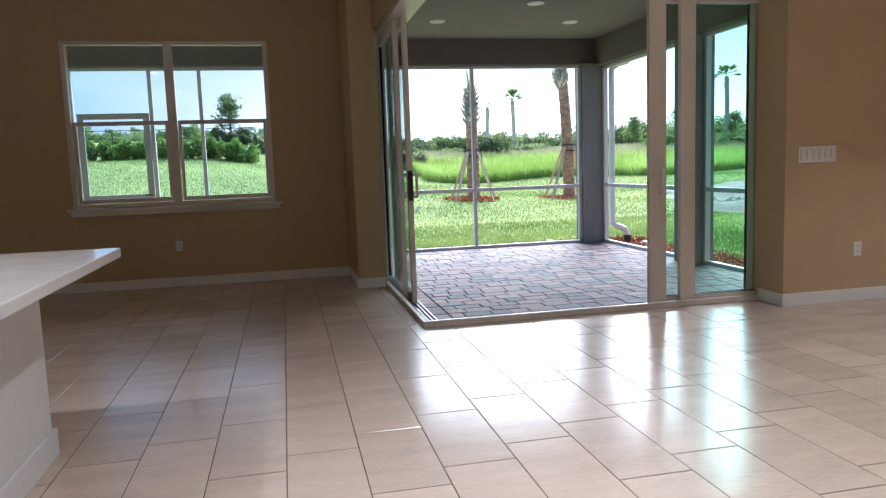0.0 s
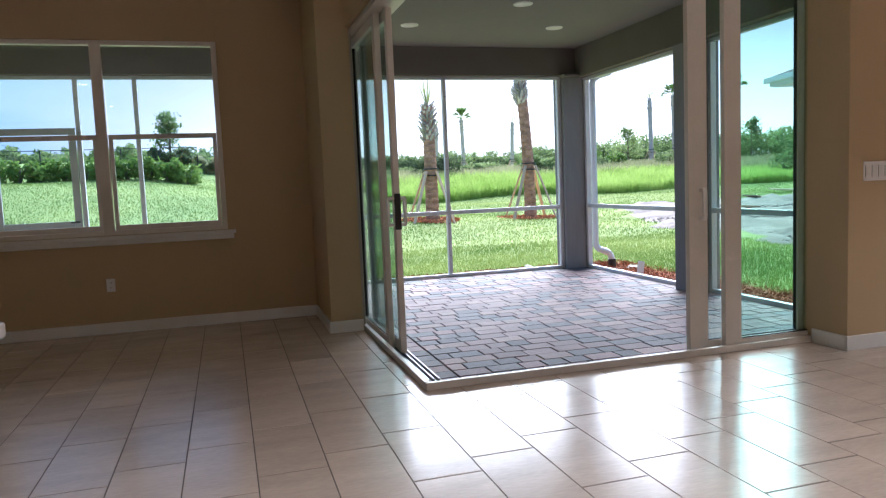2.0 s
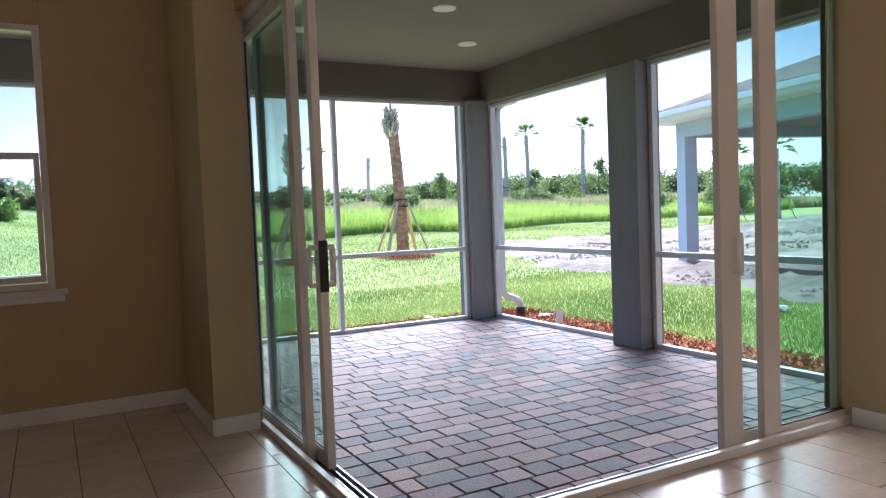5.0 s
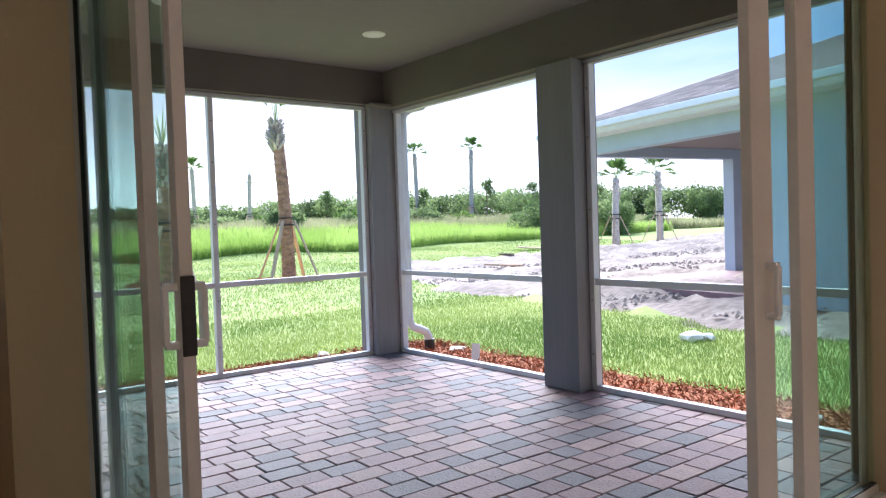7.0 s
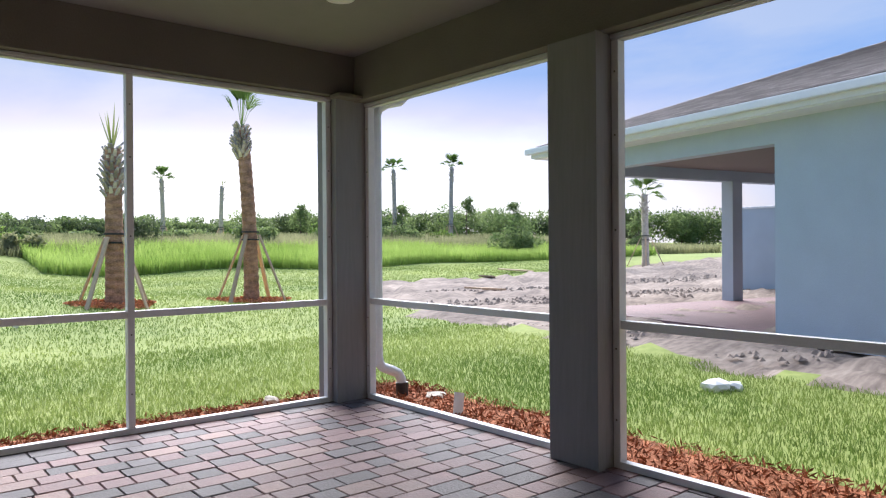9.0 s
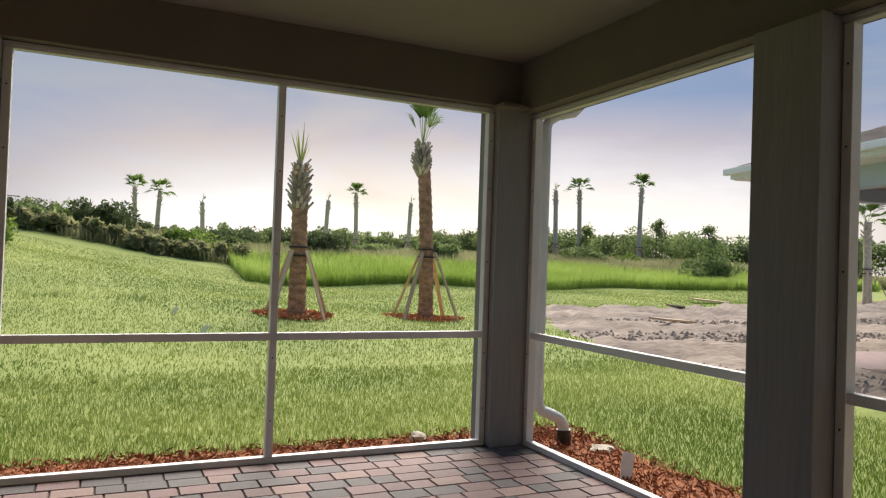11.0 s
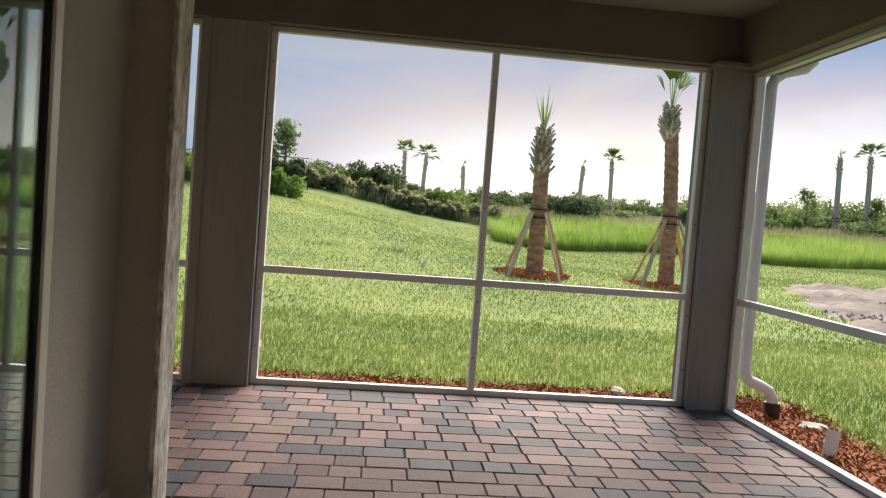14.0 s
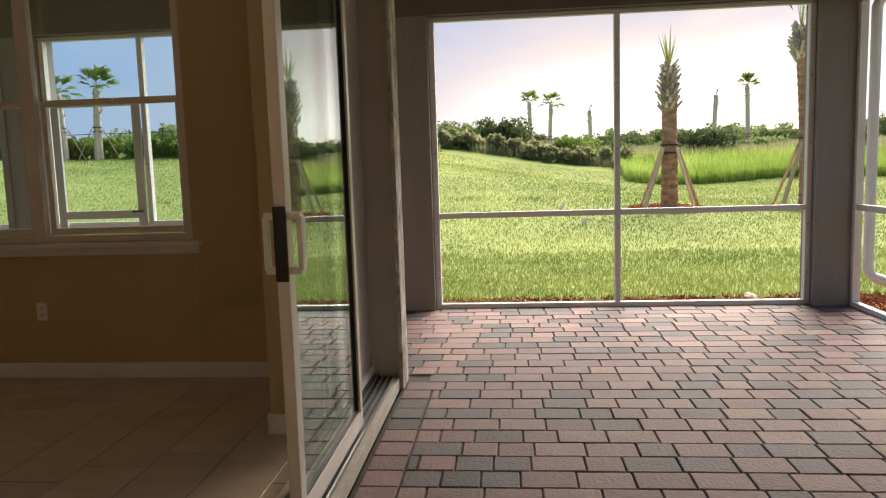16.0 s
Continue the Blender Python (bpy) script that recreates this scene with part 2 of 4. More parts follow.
M_PIPE = material("white_downpipe", (0.72, 0.74, 0.77), 0.45, vary=0.06, bump=0.04)
M_HOUSE = material("blue_grey_stucco", (0.46, 0.54, 0.62), 0.85, vary=0.05, scale=2, fine=60, bump=0.25, spec=0.2)
M_FASCIA = material("white_fascia", (0.75, 0.77, 0.80), 0.5, vary=0.04, bump=0.03)
M_ROOF = material("roof_shingle", (0.25, 0.22, 0.21), 0.9, vary=0.25, scale=4, fine=50, bump=0.5, per_island=0.4, spec=0.15)
M_ROCK = material("pale_rock", (0.58, 0.52, 0.43), 0.9, vary=0.25, scale=9, fine=40, bump=0.6)
M_PAPER = material("litter_white", (0.82, 0.82, 0.82), 0.6, vary=0.04, bump=0.05)
M_TWIG = material("shrub_twig", (0.16, 0.12, 0.09), 0.9, vary=0.2, bump=0.3)
M_LAMP = glowing("can_light_lens", (1.0, 0.87, 0.68), 9.0)
M_CAN = material("can_trim_white", (0.80, 0.79, 0.77), 0.5, vary=0.02, bump=0.0)


# ---- builders ----
def box(bm, x0, x1, y0, y1, z0, z1, bevel=0.0, m=None):
    mat = Matrix.Translation(((x0 + x1) / 2, (y0 + y1) / 2, (z0 + z1) / 2)) @ Matrix.Diagonal((abs(x1 - x0), abs(y1 - y0), abs(z1 - z0), 1))
    if m is not None:
        mat = m @ mat
    r = bmesh.ops.create_cube(bm, size=1, matrix=mat)
    if bevel:
        edges = list({e for v in r["verts"] for e in v.link_edges})
        bmesh.ops.bevel(bm, geom=edges, offset=bevel, segments=2, affect='EDGES', profile=0.6)
    return bm


def boxes(*specs, bevel=0.0):
    bm = bmesh.new()
    for s in specs:
        box(bm, *s, bevel=bevel)
    return bm


def mesh_of(bm, name, material_, smooth=False):
    me = bpy.data.meshes.new(name)
    bm.to_mesh(me)
    bm.free()
    me.materials.append(material_)
    if smooth:
        for p in me.polygons:
            p.use_smooth = True
    return me


def part(name, bm, material_, parent=None, label="", smooth=False):
    ob = new(name, mesh_of(bm, name, material_, smooth))
    if parent is not None:
        ob.parent = parent
        ob.matrix_parent_inverse = parent.matrix_world.inverted()
    if label:
        ob["label"] = label
    return ob


def empty(name, x, y, z, label, category, group="", kind=""):
    ob = new(name)
    ob.empty_display_size = 0.1
    ob.matrix_world = pose(x, y, z)
    bpy.context.view_layer.update()
    return tagged(ob, label, category, group, kind)


def setting(name, bm, material_, label, category):
    return tagged(part(name, bm, material_), label, category, kind="structure")


def ring_tube(bm, pts, radii, sides=10, caps=True):
    """A tube along pts."""
    rings = []
    for i, p in enumerate(pts):
        p = Vector(p)
        a, b = Vector(pts[max(0, i - 1)]), Vector(pts[min(len(pts) - 1, i + 1)])
        d = (b - a).normalized()
        u = d.cross(Vector((0.31, 0.95, 0.05))).normalized()
        v = d.cross(u)
        r = radii[i] if isinstance(radii, (list, tuple)) else radii
        rings.append([bm.verts.new(p + u * r * math.cos(2 * math.pi * k / sides) + v * r * math.sin(2 * math.pi * k / sides)) for k in range(sides)])
    for a, b in zip(rings, rings[1:]):
        for k in range(sides):
            bm.faces.new((a[k], a[(k + 1) % sides], b[(k + 1) % sides], b[k]))
    if caps:
        bm.faces.new(rings[0][::-1])
        bm.faces.new(rings[-1])
    bmesh.ops.recalc_face_normals(bm, faces=bm.faces)
    return bm


def sstep(v):
    v = np.clip(v, 0, 1)
    return v * v * (3 - 2 * v)


def ground_z(x, y):
    x, y = np.asarray(x, float), np.asarray(y, float)
    far = np.hypot(x - 3, y - 8)
    z = -0.05 + 0.25 * sstep((y - 11.5) / 12) + 0.65 * sstep((far - 18) / 24) + 0.8 * sstep((y - 31) / 11) + 1.55 * sstep((y - 16) / 16) * sstep((9 - x) / 14)
    z = z + 0.05 * np.sin(x * 0.7 + 1) * np.sin(y * 0.5) * sstep((far - 9) / 6)
    return z


def is_dirt(x, y):
    x, y = np.asarray(x, float), np.asarray(y, float)
    edge = 8.9 + np.clip(y - 8, 0, 5) * 0.2 + np.clip(y - 16.5, 0, 30) * 0.42 + 0.18 * np.sin(y * 1.9) + 0.12 * np.sin(y * 4.3 + x)
    top = 24.2 + 0.3 * np.sin(x * 0.9) + 0.2 * np.sin(x * 2.3)
    return (x > edge) & (y < top) & (x < 60)


def blades(name, xy, height, width, lean, material_, label, category, seed=1, curve=False):
    """Many grass blades as one mesh: a bent triangle each."""
    rng = np.random.default_rng(seed)
    n = len(xy)
    a = rng.uniform(0, 2 * np.pi, n)
    h = height * rng.uniform(0.55, 1.25, n)
    w = width * rng.uniform(0.7, 1.3, n)
    z = ground_z(xy[:, 0], xy[:, 1])
    dx, dy = np.cos(a), np.sin(a)
    la = rng.uniform(0, 2 * np.pi, n)
    lx, ly = np.cos(la) * lean * h * rng.uniform(0.2, 1, n), np.sin(la) * lean * h * rng.uniform(0.2, 1, n)
    v = np.zeros((n, 5, 3))
    v[:, 0] = np.stack([xy[:, 0] - dx * w, xy[:, 1] - dy * w, z - 0.01], 1)
    v[:, 1] = np.stack([xy[:, 0] + dx * w, xy[:, 1] + dy * w, z - 0.01], 1)
    v[:, 2] = np.stack([xy[:, 0] + lx * 0.4 + dx * w * 0.8, xy[:, 1] + ly * 0.4 + dy * w * 0.8, z + h * 0.6], 1)
    v[:, 3] = np.stack([xy[:, 0] + lx * 0.4 - dx * w * 0.8, xy[:, 1] + ly * 0.4 - dy * w * 0.8, z + h * 0.6], 1)
    v[:, 4] = np.stack([xy[:, 0] + lx, xy[:, 1] + ly, z + h], 1)
    i = np.arange(n) * 5
    quads = np.stack([i, i + 1, i + 2, i + 3], 1)
    tris = np.stack([i + 3, i + 2, i + 4], 1)
    me = bpy.data.meshes.new(name)
    me.from_pydata(v.reshape(-1, 3).tolist(), [], quads.tolist() + tris.tolist())
    me.materials.append(material_)
    return tagged(new(name, me), label, category, kind="stuff")


def leaf_mesh(name, centres, size, material_, seed=2, droop=0.0, aspect=0.45):
    """Many small leaf quads round the given points, as one mesh."""
    rng = np.random.default_rng(seed)
    n = len(centres)
    u = rng.normal(size=(n, 3))
    u[:, 2] -= droop
    u /= np.linalg.norm(u, axis=1)[:, None]
    w = np.cross(u, rng.normal(size=(n, 3)))
    w /= np.linalg.norm(w, axis=1)[:, None]
    s = size * rng.uniform(0.6, 1.4, n)[:, None]
    v = np.stack([centres - u * s, centres + w * s * aspect, centres + u * s, centres - w * s * aspect], 1)
    i = np.arange(n) * 4
    me = bpy.data.meshes.new(name)
    me.from_pydata(v.reshape(-1, 3).tolist(), [], np.stack([i, i + 1, i + 2, i + 3], 1).tolist())
    me.materials.append(material_)
    return me


def clump_points(rng, n, rx, ry, rz, lobes):
    """Points in an uneven crown of overlapping lobes standing on z = 0."""
    c = rng.uniform(-1, 1, (lobes, 3)) * np.array([rx, ry, rz * 0.5]) * 0.75
    c[:, 2] = rng.uniform(0.2, 0.75, lobes) * rz
    r = rng.uniform(0.3, 0.55, lobes)
    k = rng.integers(0, lobes, n)
    d = rng.normal(size=(n, 3))
    d /= np.linalg.norm(d, axis=1)[:, None]
    p = c[k] + d * (r[k] * rng.uniform(0.55, 1.05, n))[:, None] * np.array([rx, ry, rz])
    p[:, 2] = np.abs(p[:, 2])
    return p

# ---- large structure ----
F = 0.11          # tile floor
CEIL = 3.16
setting("floor", boxes((-5, 7.5, -4, 5.22, -0.1, F - 0.0015), (-5, 0.94, 5.2201, 8.13, -0.1, F - 0.0015)), M_GROUT, "grout bed of the tiled living room floor", "floor")
setting("ceiling", boxes((-5.2, 7.7, -4.2, 5.55, CEIL, CEIL + 0.2), (-5.2, 1.15, 5.5501, 8.42, CEIL, CEIL + 0.2)), M_CEIL, "flat white painted ceiling of the living room", "ceiling")
WX0, WX1, WZ0, WZ1 = -2.15, -0.115, 0.985, 2.68
setting("wall_north", boxes((-5, WX0, 8.13, 8.42, 0, CEIL), (WX1, 0.899, 8.13, 8.42, 0, CEIL), (WX0, WX1, 8.13, 8.42, 0, WZ0), (WX0, WX1, 8.13, 8.42, WZ1, CEIL), (0.66, 0.93, 7.17, 8.13, 0, CEIL), bevel=0.004), M_WALL, "beige painted drywall wall with a window", "wall")
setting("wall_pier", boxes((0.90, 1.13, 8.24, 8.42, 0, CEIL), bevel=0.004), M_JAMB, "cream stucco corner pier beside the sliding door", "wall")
setting("trim_pier", boxes((1.1305, 1.155, 8.21, 8.425, 0, CEIL), bevel=0.006), M_ROUGH, "chipped cream stucco corner bead on the pier", "trim")
setting("wall_east", boxes((3.75, 7.5, 4.92, 5.30, 0, CEIL), bevel=0.006), M_WALL, "beige painted wall beside the sliding doors", "wall")
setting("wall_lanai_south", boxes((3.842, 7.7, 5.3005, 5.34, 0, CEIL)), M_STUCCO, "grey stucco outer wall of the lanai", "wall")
setting("wall_header", boxes((0.90, 3.75, 5.12, 5.52, 2.62, CEIL), (0.90, 1.17, 5.521, 8.239, 2.62, CEIL), bevel=0.004), M_WALL, "beige header above the corner sliding doors", "wall")
setting("wall_west", boxes((-5.2, -5, -4.2, 8.42, 0, CEIL)), M_WALL, "beige painted end wall", "wall")
setting("wall_south", boxes((-5, 7.5, -4.2, -4, 0, CEIL)), M_WALL, "beige painted back wall", "wall")
setting("wall_room_east", boxes((7.5, 7.7, -4.2, 5.40, 0, CEIL)), M_WALL, "beige painted side wall", "wall")


def baseboard(name, x0, x1, y0, y1):
    setting(name, boxes((x0, x1, y0, y1, F, F + 0.10), bevel=0.006), M_TRIM, "white painted baseboard", "baseboard")


baseboard("baseboard_1", -5, 0.66, 8.115, 8.132)
baseboard("baseboard_2", 0.644, 0.66, 7.156, 8.114)
baseboard("baseboard_3", 0.6605, 0.93, 7.156, 7.171)
baseboard("baseboard_4", 3.734, 7.5, 4.905, 4.921)
baseboard("baseboard_5", 3.734, 3.751, 4.922, 5.21)

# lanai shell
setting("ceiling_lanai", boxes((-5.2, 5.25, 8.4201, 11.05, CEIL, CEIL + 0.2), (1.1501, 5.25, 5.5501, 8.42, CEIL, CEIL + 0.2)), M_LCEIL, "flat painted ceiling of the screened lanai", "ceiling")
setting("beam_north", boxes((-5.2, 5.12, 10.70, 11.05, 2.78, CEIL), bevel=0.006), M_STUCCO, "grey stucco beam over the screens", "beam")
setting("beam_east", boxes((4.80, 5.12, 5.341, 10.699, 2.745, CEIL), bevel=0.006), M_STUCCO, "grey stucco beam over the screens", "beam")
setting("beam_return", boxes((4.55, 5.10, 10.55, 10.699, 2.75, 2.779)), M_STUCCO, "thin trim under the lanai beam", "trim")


def column(name, x0, x1, y0, y1, top=2.778):
    col = empty(name, (x0 + x1) / 2, (y0 + y1) / 2, 0, "grey square lanai column with wood-grain textured cladding", "column", "lanai columns", "structure")
    part("shaft", boxes((x0, x1, y0, y1, 0.0, top), bevel=0.008), M_BOARD, col)
    part("corner_board", boxes((x0 - 0.012, x0 + 0.06, y0 - 0.012, y0 - 0.001, 0.0, top), bevel=0.003), M_BOARD, col)
    return col


column("column_1", 4.61, 5.00, 10.70, 11.04)
column("column_2", 4.77, 5.07, 7.90, 8.30, 2.743)
column("column_3", 0.62, 1.10, 10.70, 11.04)
column("column_4", -3.2, -2.8, 10.70, 11.04)
column("column_5", 4.78, 5.08, 5.342, 5.55, 2.743)


# ---- sliding doors ----
def sill(name, x0, x1, y0, y1, along):
    s = empty(name, x0, y0, 0, "pale raised sill with metal tracks of the sliding door", "door sill", "", "structure")
    part("sill_block", boxes((x0, x1, y0, y1, 0.0, F - 0.035), bevel=0.006), M_CONC, s, "rough pale concrete step")
    if along == "x":
        part("sill_strip", boxes((x0, x1, y0 - 0.004, y0 + 0.03, F, F + 0.045), bevel=0.003), M_VINYL, s)
        for k in range(3):
            part("track", boxes((x0 + 0.03, x1, y0 + 0.05 + 0.055 * k, y0 + 0.06 + 0.055 * k, F - 0.0345, F - 0.012)), M_TRACK, s)
        part("track_bed", boxes((x0 + 0.03, x1, y0 + 0.032, y1 - 0.03, F - 0.0348, F - 0.0305)), M_SEAL, s)
    else:
        part("sill_strip", boxes((x0 - 0.004, x0 + 0.03, y0 - 0.19, y1, F, F + 0.045), bevel=0.003), M_VINYL, s)
        for k in range(4):
            part("track", boxes((x0 + 0.050 + 0.035 * k, x0 + 0.058 + 0.035 * k, y0 + 0.05, y1, F - 0.0345, F - 0.012)), M_TRACK, s)
        part("track_bed", boxes((x0 + 0.032, x1 - 0.03, y0 + 0.32, y1, F - 0.0348, F - 0.0305)), M_SEAL, s)


sill("door_sill_1", 0.94, 3.84, 5.22, 5.44, "x")
sill("door_sill_2", 0.94, 1.13, 5.441, 8.239, "y")
setting("door_head_1", boxes((0.94, 3.84, 5.20, 5.50, 2.575, 2.619), bevel=0.003), M_VINYL, "cream metal head frame of the sliding doors", "door frame")
setting("door_head_2", boxes((0.94, 1.14, 5.501, 8.239, 2.575, 2.619), bevel=0.003), M_VINYL, "cream metal head frame of the sliding doors", "door frame")
setting("door_jamb_1", boxes((3.80, 3.838, 5.225, 5.335, F + 0.047, 2.574), bevel=0.003), M_SEAL, "dark metal jamb of the sliding door", "door frame")
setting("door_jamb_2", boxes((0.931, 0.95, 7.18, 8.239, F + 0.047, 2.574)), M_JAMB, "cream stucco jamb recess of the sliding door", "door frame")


def pull(door, p, out, w, length=0.19):
    """A D-shaped pull: two feet and a grip. out: unit direction off the door; p: the middle of its back."""
    o, p = Vector(out), Vector(p)
    h = part("handle", bmesh.new(), M_TRIM, door, "white D-shaped pull handle")
    bm = bmesh.new()
    side = Vector((o.y, o.x, 0))
    for dz in (-length / 2, length / 2):
        c = p + o * 0.022 + Vector((0, 0, dz))
        e = Vector((abs(o.x) * 0.044 + abs(side.x) * w, abs(o.y) * 0.044 + abs(side.y) * w, 0.026))
        box(bm, c.x - e.x / 2, c.x + e.x / 2, c.y - e.y / 2, c.y + e.y / 2, c.z - 0.013, c.z + 0.013, bevel=0.005)
    c = p + o * 0.040
    e = Vector((abs(o.x) * 0.02 + abs(side.x) * w, abs(o.y) * 0.02 + abs(side.y) * w, 0))
    box(bm, c.x - e.x / 2, c.x + e.x / 2, c.y - e.y / 2, c.y + e.y / 2, c.z - length / 2, c.z + length / 2, bevel=0.006)
    bm.to_mesh(h.data)
    bm.free()
    return h


def door_panel(a0, a1, plane, along, label, left=0.10, right=0.10, z0=F - 0.011, z1=2.572):
    d = 0.022

    def ab(p0, p1, q0, q1, r0, r1):
        return (p0, p1, q0, q1, r0, r1) if along == "x" else (q0, q1, p0, p1, r0, r1)
    mid = (a0 + a1) / 2
    ob = empty("sliding_door_panel", *((mid, plane) if along == "x" else (plane, mid)), z0, label, "sliding door", "corner sliding doors")
    part("stile", boxes(ab(a0, a0 + left, plane - d, plane + d, z0, z1), bevel=0.004), M_VINYL, ob)
    part("stile", boxes(ab(a1 - right, a1, plane - d, plane + d, z0, z1), bevel=0.004), M_VINYL, ob)
    part("bottom_rail", boxes(ab(a0 + left, a1 - right, plane - d + 0.002, plane + d - 0.002, z0, z0 + 0.085), bevel=0.003), M_VINYL, ob)
    part("top_rail", boxes(ab(a0 + left, a1 - right, plane - d + 0.002, plane + d - 0.002, z1 - 0.075, z1), bevel=0.003), M_VINYL, ob)
    part("pane", boxes(ab(a0 + left - 0.004, a1 - right + 0.004, plane - 0.003, plane + 0.003, z0 + 0.08, z1 - 0.07)), M_GLASS, ob, "clear green-tinted glass").visible_shadow = False
    g = 0.007
    part("gasket", boxes(ab(a0 + left, a0 + left + g, plane - 0.012, plane + 0.012, z0 + 0.085, z1 - 0.075), ab(a1 - right - g, a1 - right, plane - 0.012, plane + 0.012, z0 + 0.085, z1 - 0.075),
                         ab(a0 + left + g, a1 - right - g, plane - 0.012, plane + 0.012, z0 + 0.085, z0 + 0.085 + g)), M_SEAL, ob)
    return ob


p1 = door_panel(2.82, 3.795, 5.33, "x", "sliding glass door panel with cream frame, pushed wide open", 0.145, 0.09)
pull(p1, (2.915, 5.308, 1.115), (0, -1, 0), 0.032)
door_panel(3.06, 3.80, 5.275, "x", "fixed glass door panel with cream frame at the wall", 0.13, 0.03)
pb = door_panel(6.26, 7.33, 1.06, "y", "sliding glass door panel with cream frame and black latch", 0.065, 0.05)
pull(pb, (1.038, 6.293, 1.135), (-1, 0, 0), 0.032)
pull(pb, (1.082, 6.293, 1.135), (1, 0, 0), 0.05)
latch = part("latch_plate", boxes((1.037, 1.083, 6.247, 6.259, 1.005, 1.265), bevel=0.004), M_BLACK, pb, "black latch plate on the door edge")
for z in (1.03, 1.07, 1.11, 1.15, 1.19, 1.23):
    part("screw", boxes((1.056, 1.064, 6.2445, 6.2468, z - 0.003, z + 0.003)), M_SEAL, latch)
door_panel(6.42, 7.45, 1.005, "y", "sliding glass door panel with cream frame stacked inside", 0.085, 0.05)


# ---- window in the north wall ----
def window():
    w = empty("window_1", (WX0 + WX1) / 2, 8.25, WZ0, "pair of single-hung windows with cream frames in the beige wall", "window", "", "structure")
    y0, y1 = 8.205, 8.135
    xm0, xm1 = -1.165, -1.076
    part("window_frame", boxes((WX0, WX0 + 0.045, y0, y1, WZ0, WZ1), (WX1 - 0.045, WX1, y0, y1, WZ0, WZ1), (xm0, xm1, y0 - 0.02, y1, WZ0, WZ1),
                               (WX0 + 0.045, xm0, y0, y1, WZ1 - 0.04, WZ1), (xm1, WX1 - 0.045, y0, y1, WZ1 - 0.04, WZ1),
                               (WX0 + 0.045, xm0, y0, y1, WZ0, WZ0 + 0.04), (xm1, WX1 - 0.045, y0, y1, WZ0, WZ0 + 0.04), bevel=0.004), M_VINYL, w)
    part("window_sill", boxes((WX0 - 0.05, WX1 + 0.07, 8.075, 8.204, WZ0 - 0.035, WZ0 - 0.004), (WX0 - 0.03, WX1 + 0.05, 8.112, 8.129, WZ0 - 0.085, WZ0 - 0.036), bevel=0.006), M_TRIM, w, "white painted sill with apron")
    zm = 1.87
    for x0, x1 in ((WX0 + 0.047, xm0 - 0.002), (xm1 + 0.002, WX1 - 0.047)):
        sash = part("lower_sash", boxes((x0, x0 + 0.035, y0 - 0.012, y0 + 0.025, WZ0 + 0.042, zm), (x1 - 0.035, x1, y0 - 0.012, y0 + 0.025, WZ0 + 0.042, zm),
                                        (x0 + 0.035, x1 - 0.035, y0 - 0.012, y0 + 0.025, WZ0 + 0.042, WZ0 + 0.085), (x0 + 0.035, x1 - 0.035, y0 - 0.012, y0 + 0.025, zm - 0.04, zm), bevel=0.003), M_VINYL, w)
        part("pane", boxes((x0 + 0.03, x1 - 0.03, y0 + 0.004, y0 + 0.009, WZ0 + 0.08, zm - 0.035)), M_WGLASS, sash, "clear bluish glass").visible_shadow = False
        part("sash_lock", boxes(((x0 + x1) / 2 - 0.03, (x0 + x1) / 2 + 0.03, y0 - 0.025, y0 - 0.013, zm - 0.02, zm), bevel=0.003), M_TRIM, sash)
        part("pane", boxes((x0, x1, y0 + 0.045, y0 + 0.050, zm - 0.03, WZ1 - 0.041)), M_WGLASS, w, "clear bluish glass").visible_shadow = False
        part("meeting_rail", boxes((x0, x1, y0 + 0.03, y0 + 0.06, zm - 0.03, zm + 0.006), bevel=0.003), M_VINYL, w)


window()


# ---- screens of the lanai ----
def screen_bay(x0, x1, y0, y1, posts, axis):
    """A framed bay: bottom, top and middle rails with posts along one axis."""
    s = empty("screen_frame", x0, y0, 0, "grey-white aluminium screen frame with a middle rail", "screen frame", "lanai screens")

    def ab(p0, p1, d0, d1, z0, z1):
        return (p0, p1, y0 + d0, y0 + d1, z0, z1) if axis == "x" else (x0 + d0, x0 + d1, p0, p1, z0, z1)
    a0, a1 = (x0, x1) if axis == "x" else (y0, y1)
    top = 2.775 if axis == "x" else 2.742
    part("bottom_rail", boxes(ab(a0, a1, -0.03, 0.03, 0.0, 0.045), bevel=0.004), M_ALU, s)
    part("top_rail", boxes(ab(a0, a1, -0.03, 0.03, top - 0.04, top), bevel=0.004), M_BRONZE, s)
    part("top_lip", boxes(ab(a0, a1, -0.045, -0.031, top - 0.025, top), bevel=0.003), M_BRONZE, s)
    for p in posts:
        post = part("post", boxes(ab(p - 0.026, p + 0.026, -0.034, 0.034, 0.0455, top - 0.0405), bevel=0.004), M_ALU, s)
        for z in (0.3, 0.75, 1.5, 2.1, 2.5):
            part("screw", boxes(ab(p - 0.005, p + 0.005, -0.037, -0.0341, z, z + 0.01)), M_BLACK, post)
    stops = [a0] + [q for p in posts for q in (p - 0.0265, p + 0.0265)] + [a1]
    for q0, q1 in zip(stops[::2], stops[1::2]):
        if q1 - q0 > 0.1:
            part("middle_rail", boxes(ab(q0, q1, -0.025, 0.025, 0.880, 0.935), bevel=0.004), M_ALU, s)
    return s


